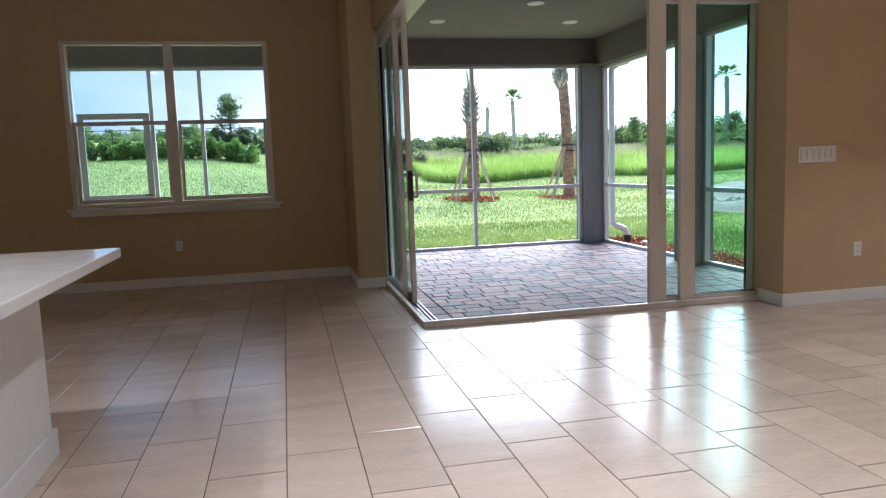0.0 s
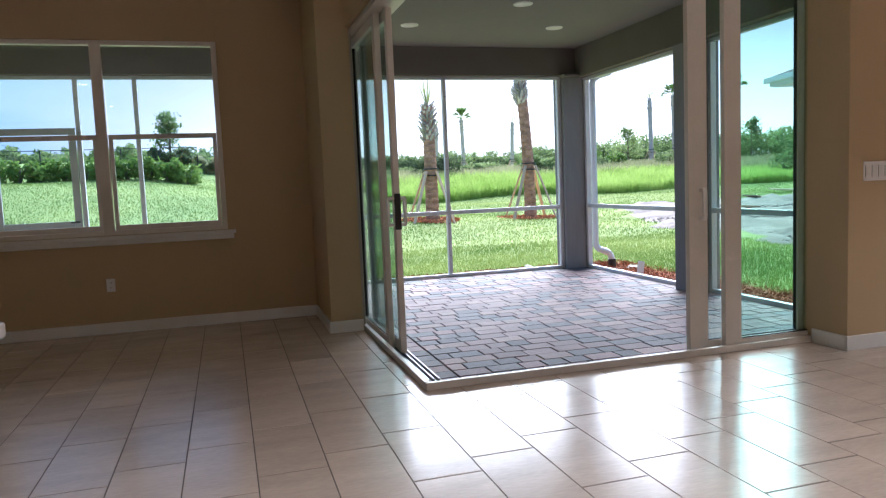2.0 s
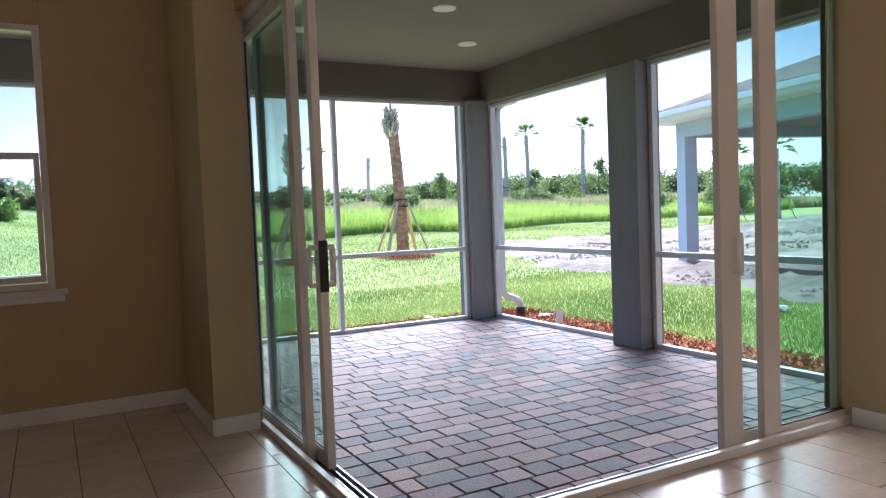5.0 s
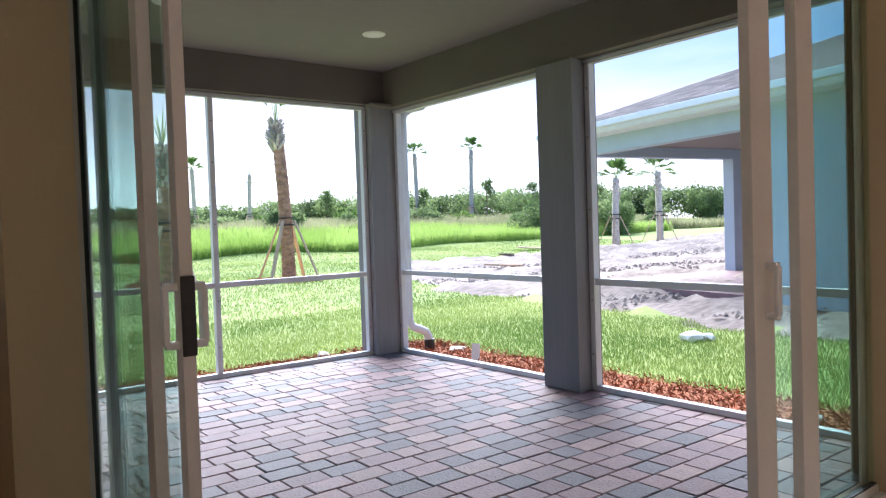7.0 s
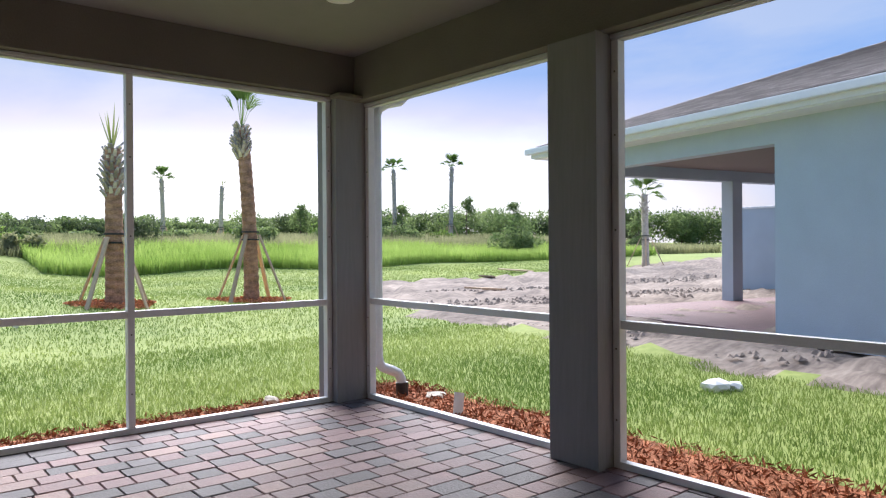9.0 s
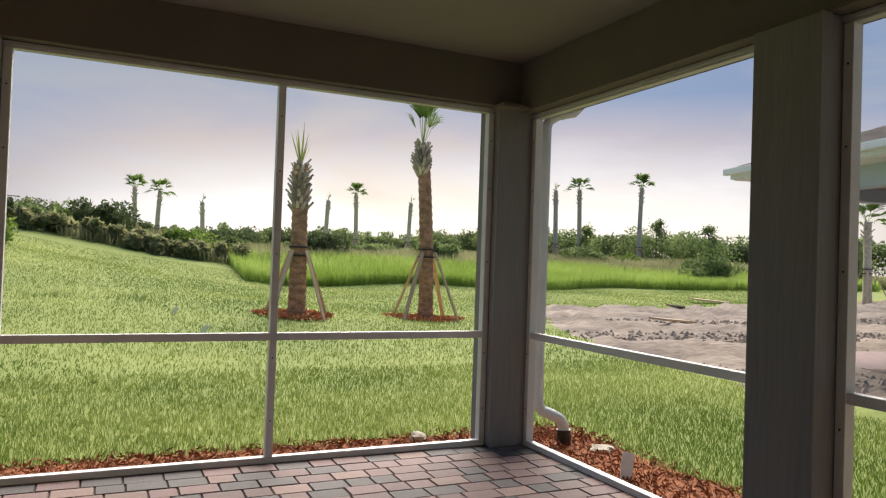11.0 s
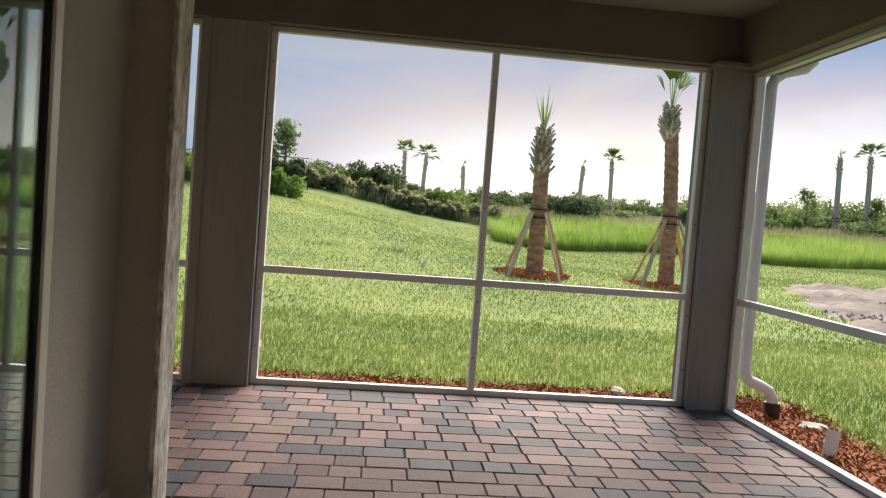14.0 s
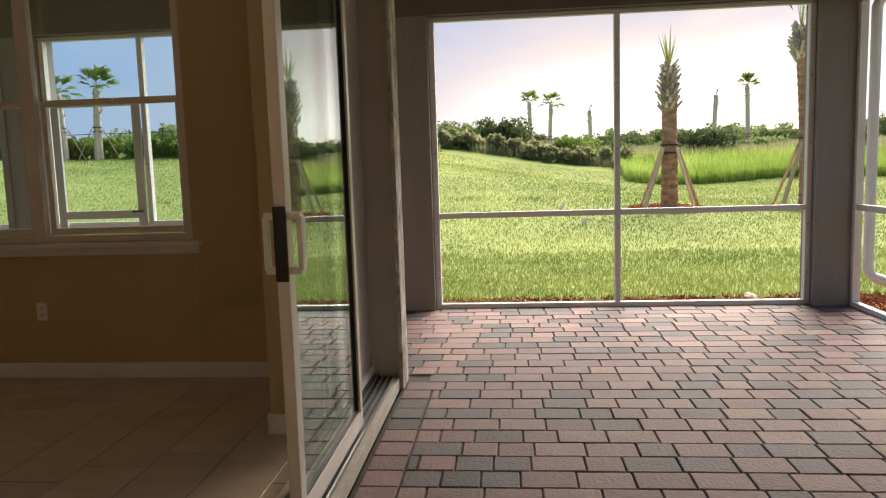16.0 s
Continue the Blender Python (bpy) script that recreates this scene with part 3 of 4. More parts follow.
screen_bay(1.102, 4.608, 10.82, 10.82, (1.13, 2.85, 4.58), "x")
screen_bay(-2.798, 0.618, 10.82, 10.82, (-2.77, -1.75, -1.09, 0.59), "x")
screen_bay(-5.0, -3.202, 10.82, 10.82, (-3.23,), "x")
screen_bay(4.955, 4.955, 8.302, 10.698, (8.33, 10.67), "y")
screen_bay(4.955, 4.955, 5.552, 7.898, (5.58, 7.87), "y")
sd = empty("screen_door", -2.25, 10.80, 0, "aluminium screen door with grey handle set in the screens", "screen door")
part("door_frame", boxes((-2.70, -2.62, 10.75, 10.78, 0.05, 2.16), (-1.86, -1.78, 10.75, 10.78, 0.05, 2.16), (-2.62, -1.86, 10.75, 10.78, 2.08, 2.16), (-2.62, -1.86, 10.75, 10.78, 0.97, 1.05), (-2.62, -1.86, 10.75, 10.78, 0.05, 0.2), bevel=0.004), M_BRONZE, sd)
part("handle", boxes((-1.83, -1.80, 10.71, 10.749, 1.03, 1.05), (-1.90, -1.80, 10.695, 10.71, 1.03, 1.05), bevel=0.003), M_BLACK, sd)


# ---- recessed lights ----
def can(x, y, z, lit, group):
    c = empty("recessed_light", x, y, z, "round white recessed ceiling light" + (", lit warm" if lit else ", unlit"), "ceiling light", group)
    bm = bmesh.new()
    prof = ((0.105, 0.0), (0.10, -0.010), (0.082, -0.014), (0.076, -0.006))
    rings = [[bm.verts.new((x + r * math.cos(k * math.pi / 16), y + r * math.sin(k * math.pi / 16), z + dz)) for k in range(32)] for r, dz in prof]
    for a, b in zip(rings, rings[1:]):
        for k in range(32):
            bm.faces.new((a[k], b[k], b[(k + 1) % 32], a[(k + 1) % 32]))
    part("trim_ring", bm, M_CAN, c, smooth=True)
    bm = bmesh.new()
    bmesh.ops.create_circle(bm, cap_ends=True, segments=24, radius=0.078, matrix=Matrix.Translation((x, y, z - 0.007)) @ Matrix.Rotation(math.pi, 4, 'X'))
    part("lens", bm, M_LAMP if lit else M_CAN, c)
    if lit:
        ld = bpy.data.lights.new("lamp", 'AREA')
        ld.shape, ld.size, ld.energy, ld.color = 'DISK', 0.15, 11.0, (1.0, 0.91, 0.80)
        ld.spread = radians(105)
        lo = new("lamp", ld)
        lo.matrix_world = pose(x, y, z - 0.02)


for x, y in ((3.87, 9.42), (2.05, 9.45), (3.0, 8.35), (3.9, 7.0), (2.1, 7.0), (-1.0, 9.45)):
    can(x, y, CEIL, False, "lanai ceiling lights")
for x, y in ((-2.2, -0.8), (1.0, -0.8), (4.2, -0.8), (-2.2, 2.3), (1.0, 2.0), (4.6, 2.6)):
    can(x, y, CEIL, True, "room ceiling lights")


# ---- small wall fittings ----
def outlet(x, y, z):
    o = empty("wall_outlet", x, y, z, "white double wall outlet with cover plate", "outlet", "wall outlets")
    part("cover_plate", boxes((x - 0.036, x + 0.036, y - 0.007, y, z - 0.058, z + 0.058), bevel=0.003), M_SWITCH, o)
    for dz in (-0.021, 0.021):
        r = part("receptacle", boxes((x - 0.017, x + 0.017, y - 0.0095, y - 0.0071, z + dz - 0.014, z + dz + 0.014), bevel=0.001), M_SWITCH, o)
        part("slot", boxes((x - 0.008, x - 0.005, y - 0.0100, y - 0.0096, z + dz - 0.004, z + dz + 0.006), (x + 0.005, x + 0.008, y - 0.0100, y - 0.0096, z + dz - 0.004, z + dz + 0.006)), M_BLACK, r)


outlet(-1.143, 8.129, 0.545)
outlet(4.42, 4.919, 0.53)
sw = empty("switch_plate", 4.03, 4.92, 1.29, "white six-gang light switch plate on the beige wall", "light switch")
part("cover_plate", boxes((3.865, 4.195, 4.912, 4.919, 1.225, 1.352), bevel=0.003), M_SWITCH, sw)
for k in range(6):
    x = 3.895 + k * 0.054
    part("rocker", boxes((x - 0.0165, x + 0.0165, 4.907, 4.9119, 1.256, 1.322), bevel=0.002), M_TRIM, sw)
    part("rocker_gap", boxes((x - 0.0195, x - 0.0168, 4.9105, 4.9118, 1.252, 1.326)), M_GROUT, sw)

# ---- kitchen island ----
isl = empty("kitchen_island", -1.5, 1.0, F, "kitchen island with painted half wall and white baseboard", "kitchen island")
part("half_wall", boxes((-2.3, -1.055, -0.9, 3.36, F, 0.945), bevel=0.004), M_CEIL, isl)
part("baseboard", boxes((-1.054, -1.038, -0.9, 3.376, F, F + 0.12), (-2.3, -1.055, 3.361, 3.376, F, F + 0.12), bevel=0.005), M_TRIM, isl)
ct = empty("countertop", -1.4, 1.2, 0.946, "thick polished white quartz countertop on the island", "countertop")
part("slab", boxes((-2.45, -0.745, -1.0, 3.495, 0.946, 0.988), bevel=0.006), M_QUARTZ, ct)

# ---- downpipe ----
dp = empty("downpipe", 5.17, 10.73, 0, "white ribbed rain downpipe with elbows at the column", "downpipe")
part("pipe", ring_tube(bmesh.new(), [(5.130, 10.810, 0.34), (5.130, 10.810, 2.62)], 0.045, 14), M_PIPE, dp)
part("upper_elbow", ring_tube(bmesh.new(), [(5.130, 10.810, 2.60), (5.130, 10.810, 2.68), (5.150, 10.800, 2.74), (5.220, 10.780, 2.79), (5.370, 10.750, 2.83), (5.420, 10.740, 2.88), (5.430, 10.740, 3.05)], 0.045, 14), M_PIPE, dp)
part("lower_elbow", ring_tube(bmesh.new(), [(5.130, 10.810, 0.36), (5.135, 10.808, 0.30), (5.170, 10.800, 0.25), (5.250, 10.770, 0.215), (5.320, 10.750, 0.18), (5.350, 10.740, 0.12), (5.355, 10.738, 0.06)], [0.046 + 0.003 * (i % 2) for i in range(7)], 14), M_PIPE, dp)
part("drain_boot", ring_tube(bmesh.new(), [(5.355, 10.738, 0.09), (5.360, 10.736, -0.02), (5.360, 10.736, -0.06)], [0.062, 0.06, 0.06], 14), M_BLACK, dp, "black plastic drain boot")
gut = empty("gutter", 5.5, 8.2, 3.0, "white eave gutter beyond the lanai", "gutter", "", "structure")
part("trough", boxes((5.44, 5.56, 5.0, 11.3, 3.05, 3.18), (5.125, 5.44, 5.0, 11.3, 3.16, 3.18), (-5.2, 5.44, 11.051, 11.3, 3.16, 3.18), (-5.2, 5.56, 11.301, 11.42, 3.05, 3.18)), M_FASCIA, gut)

# ---- ground ----
def ground():
    def axis(lo, hi, near0, near1, fine, n):
        mid = np.arange(near0, near1 + 1e-6, fine)
        a = near0 - (near0 - lo) * (np.linspace(1, 0, n, endpoint=False) ** 3)
        b = near1 + (hi - near1) * (np.linspace(0, 1, n + 1)[1:] ** 3)
        return np.concatenate([a, mid, b])
    xs, ys = axis(-900, 900, -14, 34, 0.4, 26), axis(-900, 900, 4, 36, 0.4, 26)
    gx, gy = np.meshgrid(xs, ys, indexing="ij")
    z = ground_z(gx, gy)
    rng = np.random.default_rng(4)
    dirt = is_dirt(gx, gy)
    z = z + np.where(dirt, rng.normal(0, 0.05, z.shape) + 0.07 * np.sin(gy * 2.2 + 0.3 * gx), 0) * (gx < 40)
    inside = (gx > -5.3) & (gx < 5.05) & (gy < 10.95)
    z = np.where(inside, -0.2, z)
    n = len(ys)
    v = np.stack([gx, gy, z], -1).reshape(-1, 3)
    i, j = np.meshgrid(np.arange(len(xs) - 1), np.arange(n - 1), indexing="ij")
    a = (i * n + j).ravel()
    faces = np.stack([a, a + n, a + n + 1, a + 1], 1)
    me = bpy.data.meshes.new("ground")
    me.from_pydata(v.tolist(), [], faces.tolist())
    me.materials.append(M_LAWN)
    me.materials.append(M_DIRT)
    c = v[faces].mean(1)
    d = is_dirt(c[:, 0], c[:, 1])
    for p, k in zip(me.polygons, d):
        p.material_index = int(k)
        p.use_smooth = True
    return tagged(new("ground", me), "mown green lawn beside a bare sandy building plot", "ground", kind="structure")


ground()
rng = np.random.default_rng(7)


def outside(xy):
    x, y = xy[:, 0], xy[:, 1]
    lanai = (x < 5.75 + 0.12 * np.sin(y * 3)) & (y < 11.36 + 0.05 * np.sin(x * 4) + 0.03 * np.sin(x * 11))
    ring = (np.hypot(x - 5.47, y - 20.8) < 0.62) | (np.hypot(x - 8.65, y - 21.2) < 0.7)
    return ~lanai & ~is_dirt(x, y) & ~ring


near = rng.uniform((-6.5, 5.5), (10.6, 15.0), (245000, 2))
near = near[outside(near)]
near = near[rng.uniform(size=len(near)) < np.clip(1.25 - (np.maximum(near[:, 1] - 11.4, near[:, 0] - 6.3) / 4.5), 0.3, 1)]
blades("grass_near", near, 0.052, 0.0036, 0.9, M_BLADE, "short green lawn grass blades near the lanai", "grass", 11)
mid = rng.uniform((-16, 12), (28, 36), (300000, 2))
mid = mid[outside(mid) & (mid[:, 1] > 14.0) & (mid[:, 1] < 35.5 - np.clip(mid[:, 0] - 6, 0, 20) * 0.25)]
blades("grass_far", mid, 0.045, 0.0065, 0.9, M_BLADE, "short mown lawn grass further out", "grass", 12)
# coarse weedy tufts along a furrow in the lawn
tx = rng.uniform(-9, 9, 2600)
tuft = np.stack([tx, 22.3 + 0.35 * np.sin(tx * 0.7) + 0.1 * tx + rng.normal(0, 0.22, 2600)], 1)
tuft = tuft[(np.sin(tuft[:, 0] * 3.1) + np.sin(tuft[:, 0] * 0.83) + rng.normal(0, 0.7, len(tuft))) > 0.9]
blades("weed_tufts", tuft, 0.11, 0.010, 0.6, M_LEAF, "dark weedy tufts along a furrow in the lawn", "grass", 13)


def band(n, x0, x1, y_at, depth, seed):
    r = np.random.default_rng(seed)
    x = r.uniform(x0, x1, n)
    y = y_at(x) + depth * r.uniform(0, 1, n) ** 1.2
    return np.stack([x, y], 1)


tall_edge = lambda x: 33.3 - 0.006 * (x - 14) ** 2 - 0.10 * (x - 12) + 0.5 * np.sin(x * 0.6)
blades("tall_grass", band(60000, 6.5, 36, tall_edge, 6.0, 21), 0.55, 0.014, 0.35, M_TALL, "bright green uncut tall grass behind the lawn", "tall grass", 22)
blades("reeds", band(60000, 8, 46, lambda x: tall_edge(x) + 5.5, 10.0, 23), 0.6, 0.016, 0.35, M_REED, "olive and tan wild reeds behind the tall grass", "reeds", 24)
blades("dry_edge_grass", band(2600, 0, 9, lambda x: 37 + 0 * x, 2.0, 25), 0.42, 0.018, 0.6, M_REED, "grey-green clumped ornamental grass on the rise", "grass", 26)


# ---- shrubs and far woods ----
def shrub(x, y, rx, rz, mat_, seed, label, n=1500, size=0.14, lobes=9, name="shrub", zoff=0.0):
    r = np.random.default_rng(seed)
    z = float(ground_z(x, y)) + zoff
    s = empty(name, x, y, z, label, "shrub", "wild shrubs")
    p = clump_points(r, n, rx, rx * 0.8, rz, lobes) + np.array([x, y, z])
    me = leaf_mesh("crown", p, size, mat_, seed)
    c = new("crown", me)
    c.parent, c.matrix_parent_inverse = s, s.matrix_world.inverted()
    bm = bmesh.new()
    for k in range(4):
        a = r.uniform(0, 6.28)
        ring_tube(bm, [(x, y, z - 0.1), (x + 0.25 * rx * math.cos(a), y + 0.25 * rx * math.sin(a), z + rz * 0.35), (x + 0.5 * rx * math.cos(a), y + 0.5 * rx * math.sin(a), z + rz * 0.7)], [0.05, 0.035, 0.012], 5)
    part("stem", bm, M_TWIG, s)
    return s


k = 0
srng = random.Random(3)
for i in range(46):
    x = -20 + i * 2.1 + srng.uniform(-0.6, 0.6)
    y = 62 - 0.0045 * (x - 10) ** 2 + srng.uniform(-2.5, 2.5) - max(0, x - 26) * 0.45
    tall = 0.55 + (0.75 if x < 6 else 1.15 if x < 26 else 1.9) + 0.35 * math.sin(i * 0.9) * srng.random() + srng.uniform(-0.15, 0.3)
    shrub(x, y, srng.uniform(1.8, 2.8), tall, (M_LEAF, M_LEAF, M_LEAF3)[i % 3], 100 + i, "dense dark green wild shrub at the edge of the field", 3200, 0.115, 11)
for i in range(22):
    x = -2 + i * 2.0 + srng.uniform(-0.7, 0.7)
    y = 43 - 0.004 * (x - 12) ** 2 + srng.uniform(-2, 2) - max(0, x - 24) * 0.5
    shrub(x, y, srng.uniform(0.7, 1.3), srng.uniform(0.6, 1.1), (M_LEAF, M_LEAF2, M_LEAF)[i % 3], 200 + i, "low green shrub among the reeds", 1300, 0.10, 7)
for x, y, rx, rz, m in ((1.5, 41, 1.3, 1.3, M_LEAF3), (11.5, 41, 1.2, 1.2, M_LEAF3), (17.5, 40, 1.1, 1.1, M_LEAF), (30, 33, 1.6, 1.9, M_LEAF), (33, 30, 1.5, 1.8, M_LEAF), (-2.5, 37.6, 0.9, 0.9, M_LEAF3)):
    k += 1
    shrub(x, y, rx, rz, m, 300 + k, "rounded dark shrub standing out of the undergrowth", 3500, 0.10, 12)
for i in range(9):
    a = -0.9 + i * 0.95
    shrub(a, 37.5 + 0.4 * math.sin(i), 0.65, 0.75, M_REED, 330 + i, "clump of grey-green ornamental grass on the rise", 600, 0.16, 6)
# clipped hedge along the rise
for i in range(26):
    x = -21 + i * 0.78
    shrub(x, 33.0 + 0.15 * math.sin(i * 1.7), 0.62, 0.85, M_LEAF2, 400 + i, "bright green clipped hedge shrub on the rise", 800, 0.10, 8, name="hedge_shrub")


wx = rng.uniform(-28, 66, 90000)
wu = rng.uniform(0, 1, 90000)
wy = 64 - 0.0045 * (wx - 10) ** 2 - np.clip(wx - 26, 0, 40) * 0.45 + rng.uniform(-1.6, 1.6, 90000)
wh = 1.55 + 0.3 * np.sin(wx * 1.1) * np.sin(wx * 0.37 + 1) + 0.25 * np.sin(wx * 3.3) + 0.18 * np.sin(wx * 7.1) + 0.45 * sstep((wx - 6) / 10) + 0.5 * sstep((wx - 26) / 6)
wp = np.stack([wx, wy, ground_z(wx, wy) + wu ** 0.6 * wh], 1)
tagged(new("far_woods", leaf_mesh("far_woods", wp, 0.13, M_LEAF, 77)), "continuous far band of green woodland shrubs", "woods", kind="stuff")


def thin_tree(x, y, h, seed):
    r = random.Random(seed)
    z = float(ground_z(x, y))
    t = empty("young_tree", x, y, z, "thin young leafy tree with an open crown", "tree")
    bm = ring_tube(bmesh.new(), [(x, y, z - 0.1), (x + 0.05, y, z + h * 0.5), (x, y, z + h * 0.95)], [0.07, 0.045, 0.012], 7)
    pts = []
    for i in range(26):
        b = r.uniform(0.25, 0.92)
        a, ln = r.uniform(0, 6.28), h * 0.36 * (1.15 - b)
        e = (x + ln * math.cos(a), y + ln * math.sin(a), z + h * b + ln * 0.45)
        ring_tube(bm, [(x, y, z + h * b), e], [0.02, 0.006], 4)
        for q in range(46):
            f = r.uniform(0.35, 1.1)
            pts.append((x + (e[0] - x) * f + r.gauss(0, 0.13), y + (e[1] - y) * f + r.gauss(0, 0.13), z + h * b + (e[2] - z - h * b) * f + r.gauss(0, 0.13)))
    part("trunk", bm, M_TWIG, t)
    c = new("crown", leaf_mesh("crown", np.array(pts), 0.085, M_LEAF, seed))
    c.parent, c.matrix_parent_inverse = t, t.matrix_world.inverted()


thin_tree(-2.5, 38, 2.7, 5)
for i, (x, y, h) in enumerate(((24, 47, 3.6), (27, 46, 4.2), (30, 44, 3.6), (34, 42, 4.3), (36.5, 40, 4.0), (39, 36, 4.2), (41, 33, 3.8))):
    thin_tree(x, y, h * 0.72, 50 + i)
fence = empty("far_fence", -10, 36, float(ground_z(-10, 36)), "dark metal fence on the rise behind the hedge", "fence")
for i in range(14):
    x = -22 + i * 1.6
    z = float(ground_z(x, 36))
    part("post", boxes((x - 0.025, x + 0.025, 35.98, 36.02, z - 0.1, z + 1.0)), M_BLACK, fence)
part("rail", boxes((-22, -1.2, 35.99, 36.01, 3.38, 3.41)), M_BLACK, fence)


# ---- palms ----
def frond_fan(bm, base, direction, length, n, rnd, droop, wide=1.0):
    d = Vector(direction).normalized()
    side = d.cross(Vector((0, 0, 1))).normalized()
    up = side.cross(d)
    for i in range(n):
        a = (i / (n - 1) - 0.5) * 1.7
        dd = (d * math.cos(a) + side * math.sin(a) + up * rnd.uniform(-0.12, 0.12)).normalized()
        ln = length * (1 - 0.25 * abs(a)) * rnd.uniform(0.85, 1.1)
        p0, p1 = Vector(base), Vector(base) + dd * ln * 0.55
        p2 = Vector(base) + dd * ln + Vector((0, 0, -droop * ln))
        w = (side * 0.014 * length + up * 0.006) * wide
        v = [bm.verts.new(q) for q in (p0 - w * 0.3, p0 + w * 0.3, p1 + w, p1 - w, p2)]
        bm.faces.new(v[:4])
        bm.faces.new((v[3], v[2], v[4]))


def palm(x, y, z, trunk, radius, boots, spread, label, seed, stake_top=1.0, stake_out=0.85, detail=1, stakes=4, group="staked palms", lean=0.0, mulch=0.6):
    r = random.Random(seed)
    t = empty("palm_tree", x, y, z, label, "palm tree", group)
    pts, rad = [], []
    n = 44 if detail else 14
    for i in range(n + 1):
        f = i / n
        pts.append((x + lean * f * f, y, z - 0.1 + f * (trunk + 0.1)))
        base = radius * (1.12 - 0.22 * f) * (1.0 + 0.10 * max(0, 0.12 - f) / 0.12)
        rad.append(base * (1.0 + (0.05 if i % 2 else -0.03) * (1 if detail else 0.5)))
    part("trunk", ring_tube(bmesh.new(), pts, rad, 16 if detail else 8), M_BARK if detail else M_BOOT, t, smooth=not detail)
    bm = bmesh.new()
    top = z + trunk
    zone = boots
    nb = (90 if detail else 18)
    for i in range(nb):
        f = i / nb
        a = i * 2.39996 + r.uniform(-0.2, 0.2)
        hz = top - zone * (1 - f)
        bulge = radius * (0.80 + 0.32 * math.sin(math.pi * min(1, 0.12 + f * 0.95)))
        o = Vector((x + lean + bulge * 0.55 * math.cos(a), y + bulge * 0.55 * math.sin(a), hz))
        out = Vector((math.cos(a), math.sin(a), 1.25 + r.uniform(-0.3, 0.5))).normalized()
        ln = radius * r.uniform(1.0, 1.7) * (1.15 - 0.35 * f)
        tn = Vector((-math.sin(a), math.cos(a), 0)) * radius * 0.30
        th = out.cross(tn).normalized() * 0.018
        e = o + out * ln
        q = [bm.verts.new(p) for p in (o - tn - th, o + tn - th, o + tn + th, o - tn + th, e - tn * 0.45 - th, e + tn * 0.45 - th, e + tn * 0.4 + th, e - tn * 0.4 + th)]
        for fc in ((0, 1, 5, 4), (1, 2, 6, 5), (2, 3, 7, 6), (3, 0, 4, 7), (4, 5, 6, 7)):
            bm.faces.new([q[c] for c in fc])
    bmesh.ops.recalc_face_normals(bm, faces=bm.faces)
    part("boot", bm, M_BOOT, t, "grey-brown ragged leaf bases")
    apex = Vector((x + lean, y, top - 0.05))
    bm = bmesh.new()
    for kind, count, tilt, length in spread:
        for i in range(count):
            a = i * 2.4 + r.uniform(-0.4, 0.4)
            tl = tilt * r.uniform(0.7, 1.3)
            d = Vector((math.cos(a) * math.sin(tl), math.sin(a) * math.sin(tl), math.cos(tl)))
            if kind == "spear":
                e = apex + d * length * r.uniform(0.75, 1.1)
                s = Vector((-math.sin(a), math.cos(a), 0)) * 0.018
                v = [bm.verts.new(p) for p in (apex - s, apex + s, (apex + e) / 2 + s * 1.2, (apex + e) / 2 - s * 1.2, e)]
                bm.faces.new(v[:4])
                bm.faces.new((v[3], v[2], v[4]))
            else:
                h = apex + d * length * 0.45
                s = Vector((-math.sin(a), math.cos(a), 0)) * 0.010
                v = [bm.verts.new(p) for p in (apex - s, apex + s, h + s, h - s)]
                bm.faces.new(v)
                frond_fan(bm, h, d + Vector((0, 0, -0.15)), length * 0.62, 15 if detail else 11, r, 0.30, 1.3 if detail else 3.2)
    part("fronds", bm, M_FROND if spread[0][0] != "spear" else M_FROND2, t)
    for hz in (stake_top + 0.05, stake_top - 0.13):
        part("strap", ring_tube(bmesh.new(), [(x + lean * 0.1, y, z + hz), (x + lean * 0.1, y, z + hz + 0.035)], radius * 1.18 + 0.02, 14), M_BLACK, t)
    for i in range(stakes):
        a = 0.55 + i * 2 * math.pi / stakes + r.uniform(-0.15, 0.15)
        c, s = math.cos(a), math.sin(a)
        bx, by = x + stake_out * c, y + stake_out * s
        p0 = Vector((bx, by, float(ground_z(bx, by)) - 0.05))
        p1 = Vector((x + (radius + 0.055) * c, y + (radius + 0.055) * s, z + stake_top))
        d = p1 - p0
        m = Matrix.Translation((p0 + p1) / 2) @ d.to_track_quat('Z', 'Y').to_matrix().to_4x4()
        w = 0.045 if i % 2 == 0 else 0.03
        part("stake", box(bmesh.new(), -w, w, -0.019, 0.019, -d.length / 2, d.length / 2, 0.003, m), M_LUMBER, t)
    return t


def mulch_ring(x, y, rad, seed):
    r = np.random.default_rng(seed)
    n = 900
    a, d = r.uniform(0, 6.28, n), rad * np.sqrt(r.uniform(0.02, 1, n))
    d = d * (1 + 0.15 * np.sin(a * 3 + seed))
    px, py = x + d * np.cos(a), y + d * np.sin(a) * 0.85
    p = np.stack([px, py, ground_z(px, py) + 0.04 + 0.05 * (1 - d / rad) * r.uniform(0, 1, n)], 1)
    me = leaf_mesh("mulch_ring", p, 0.05, M_FRESH, seed, aspect=0.5)
    tagged(new("mulch_ring", me), "ring of red wood mulch round a palm", "mulch", kind="stuff")


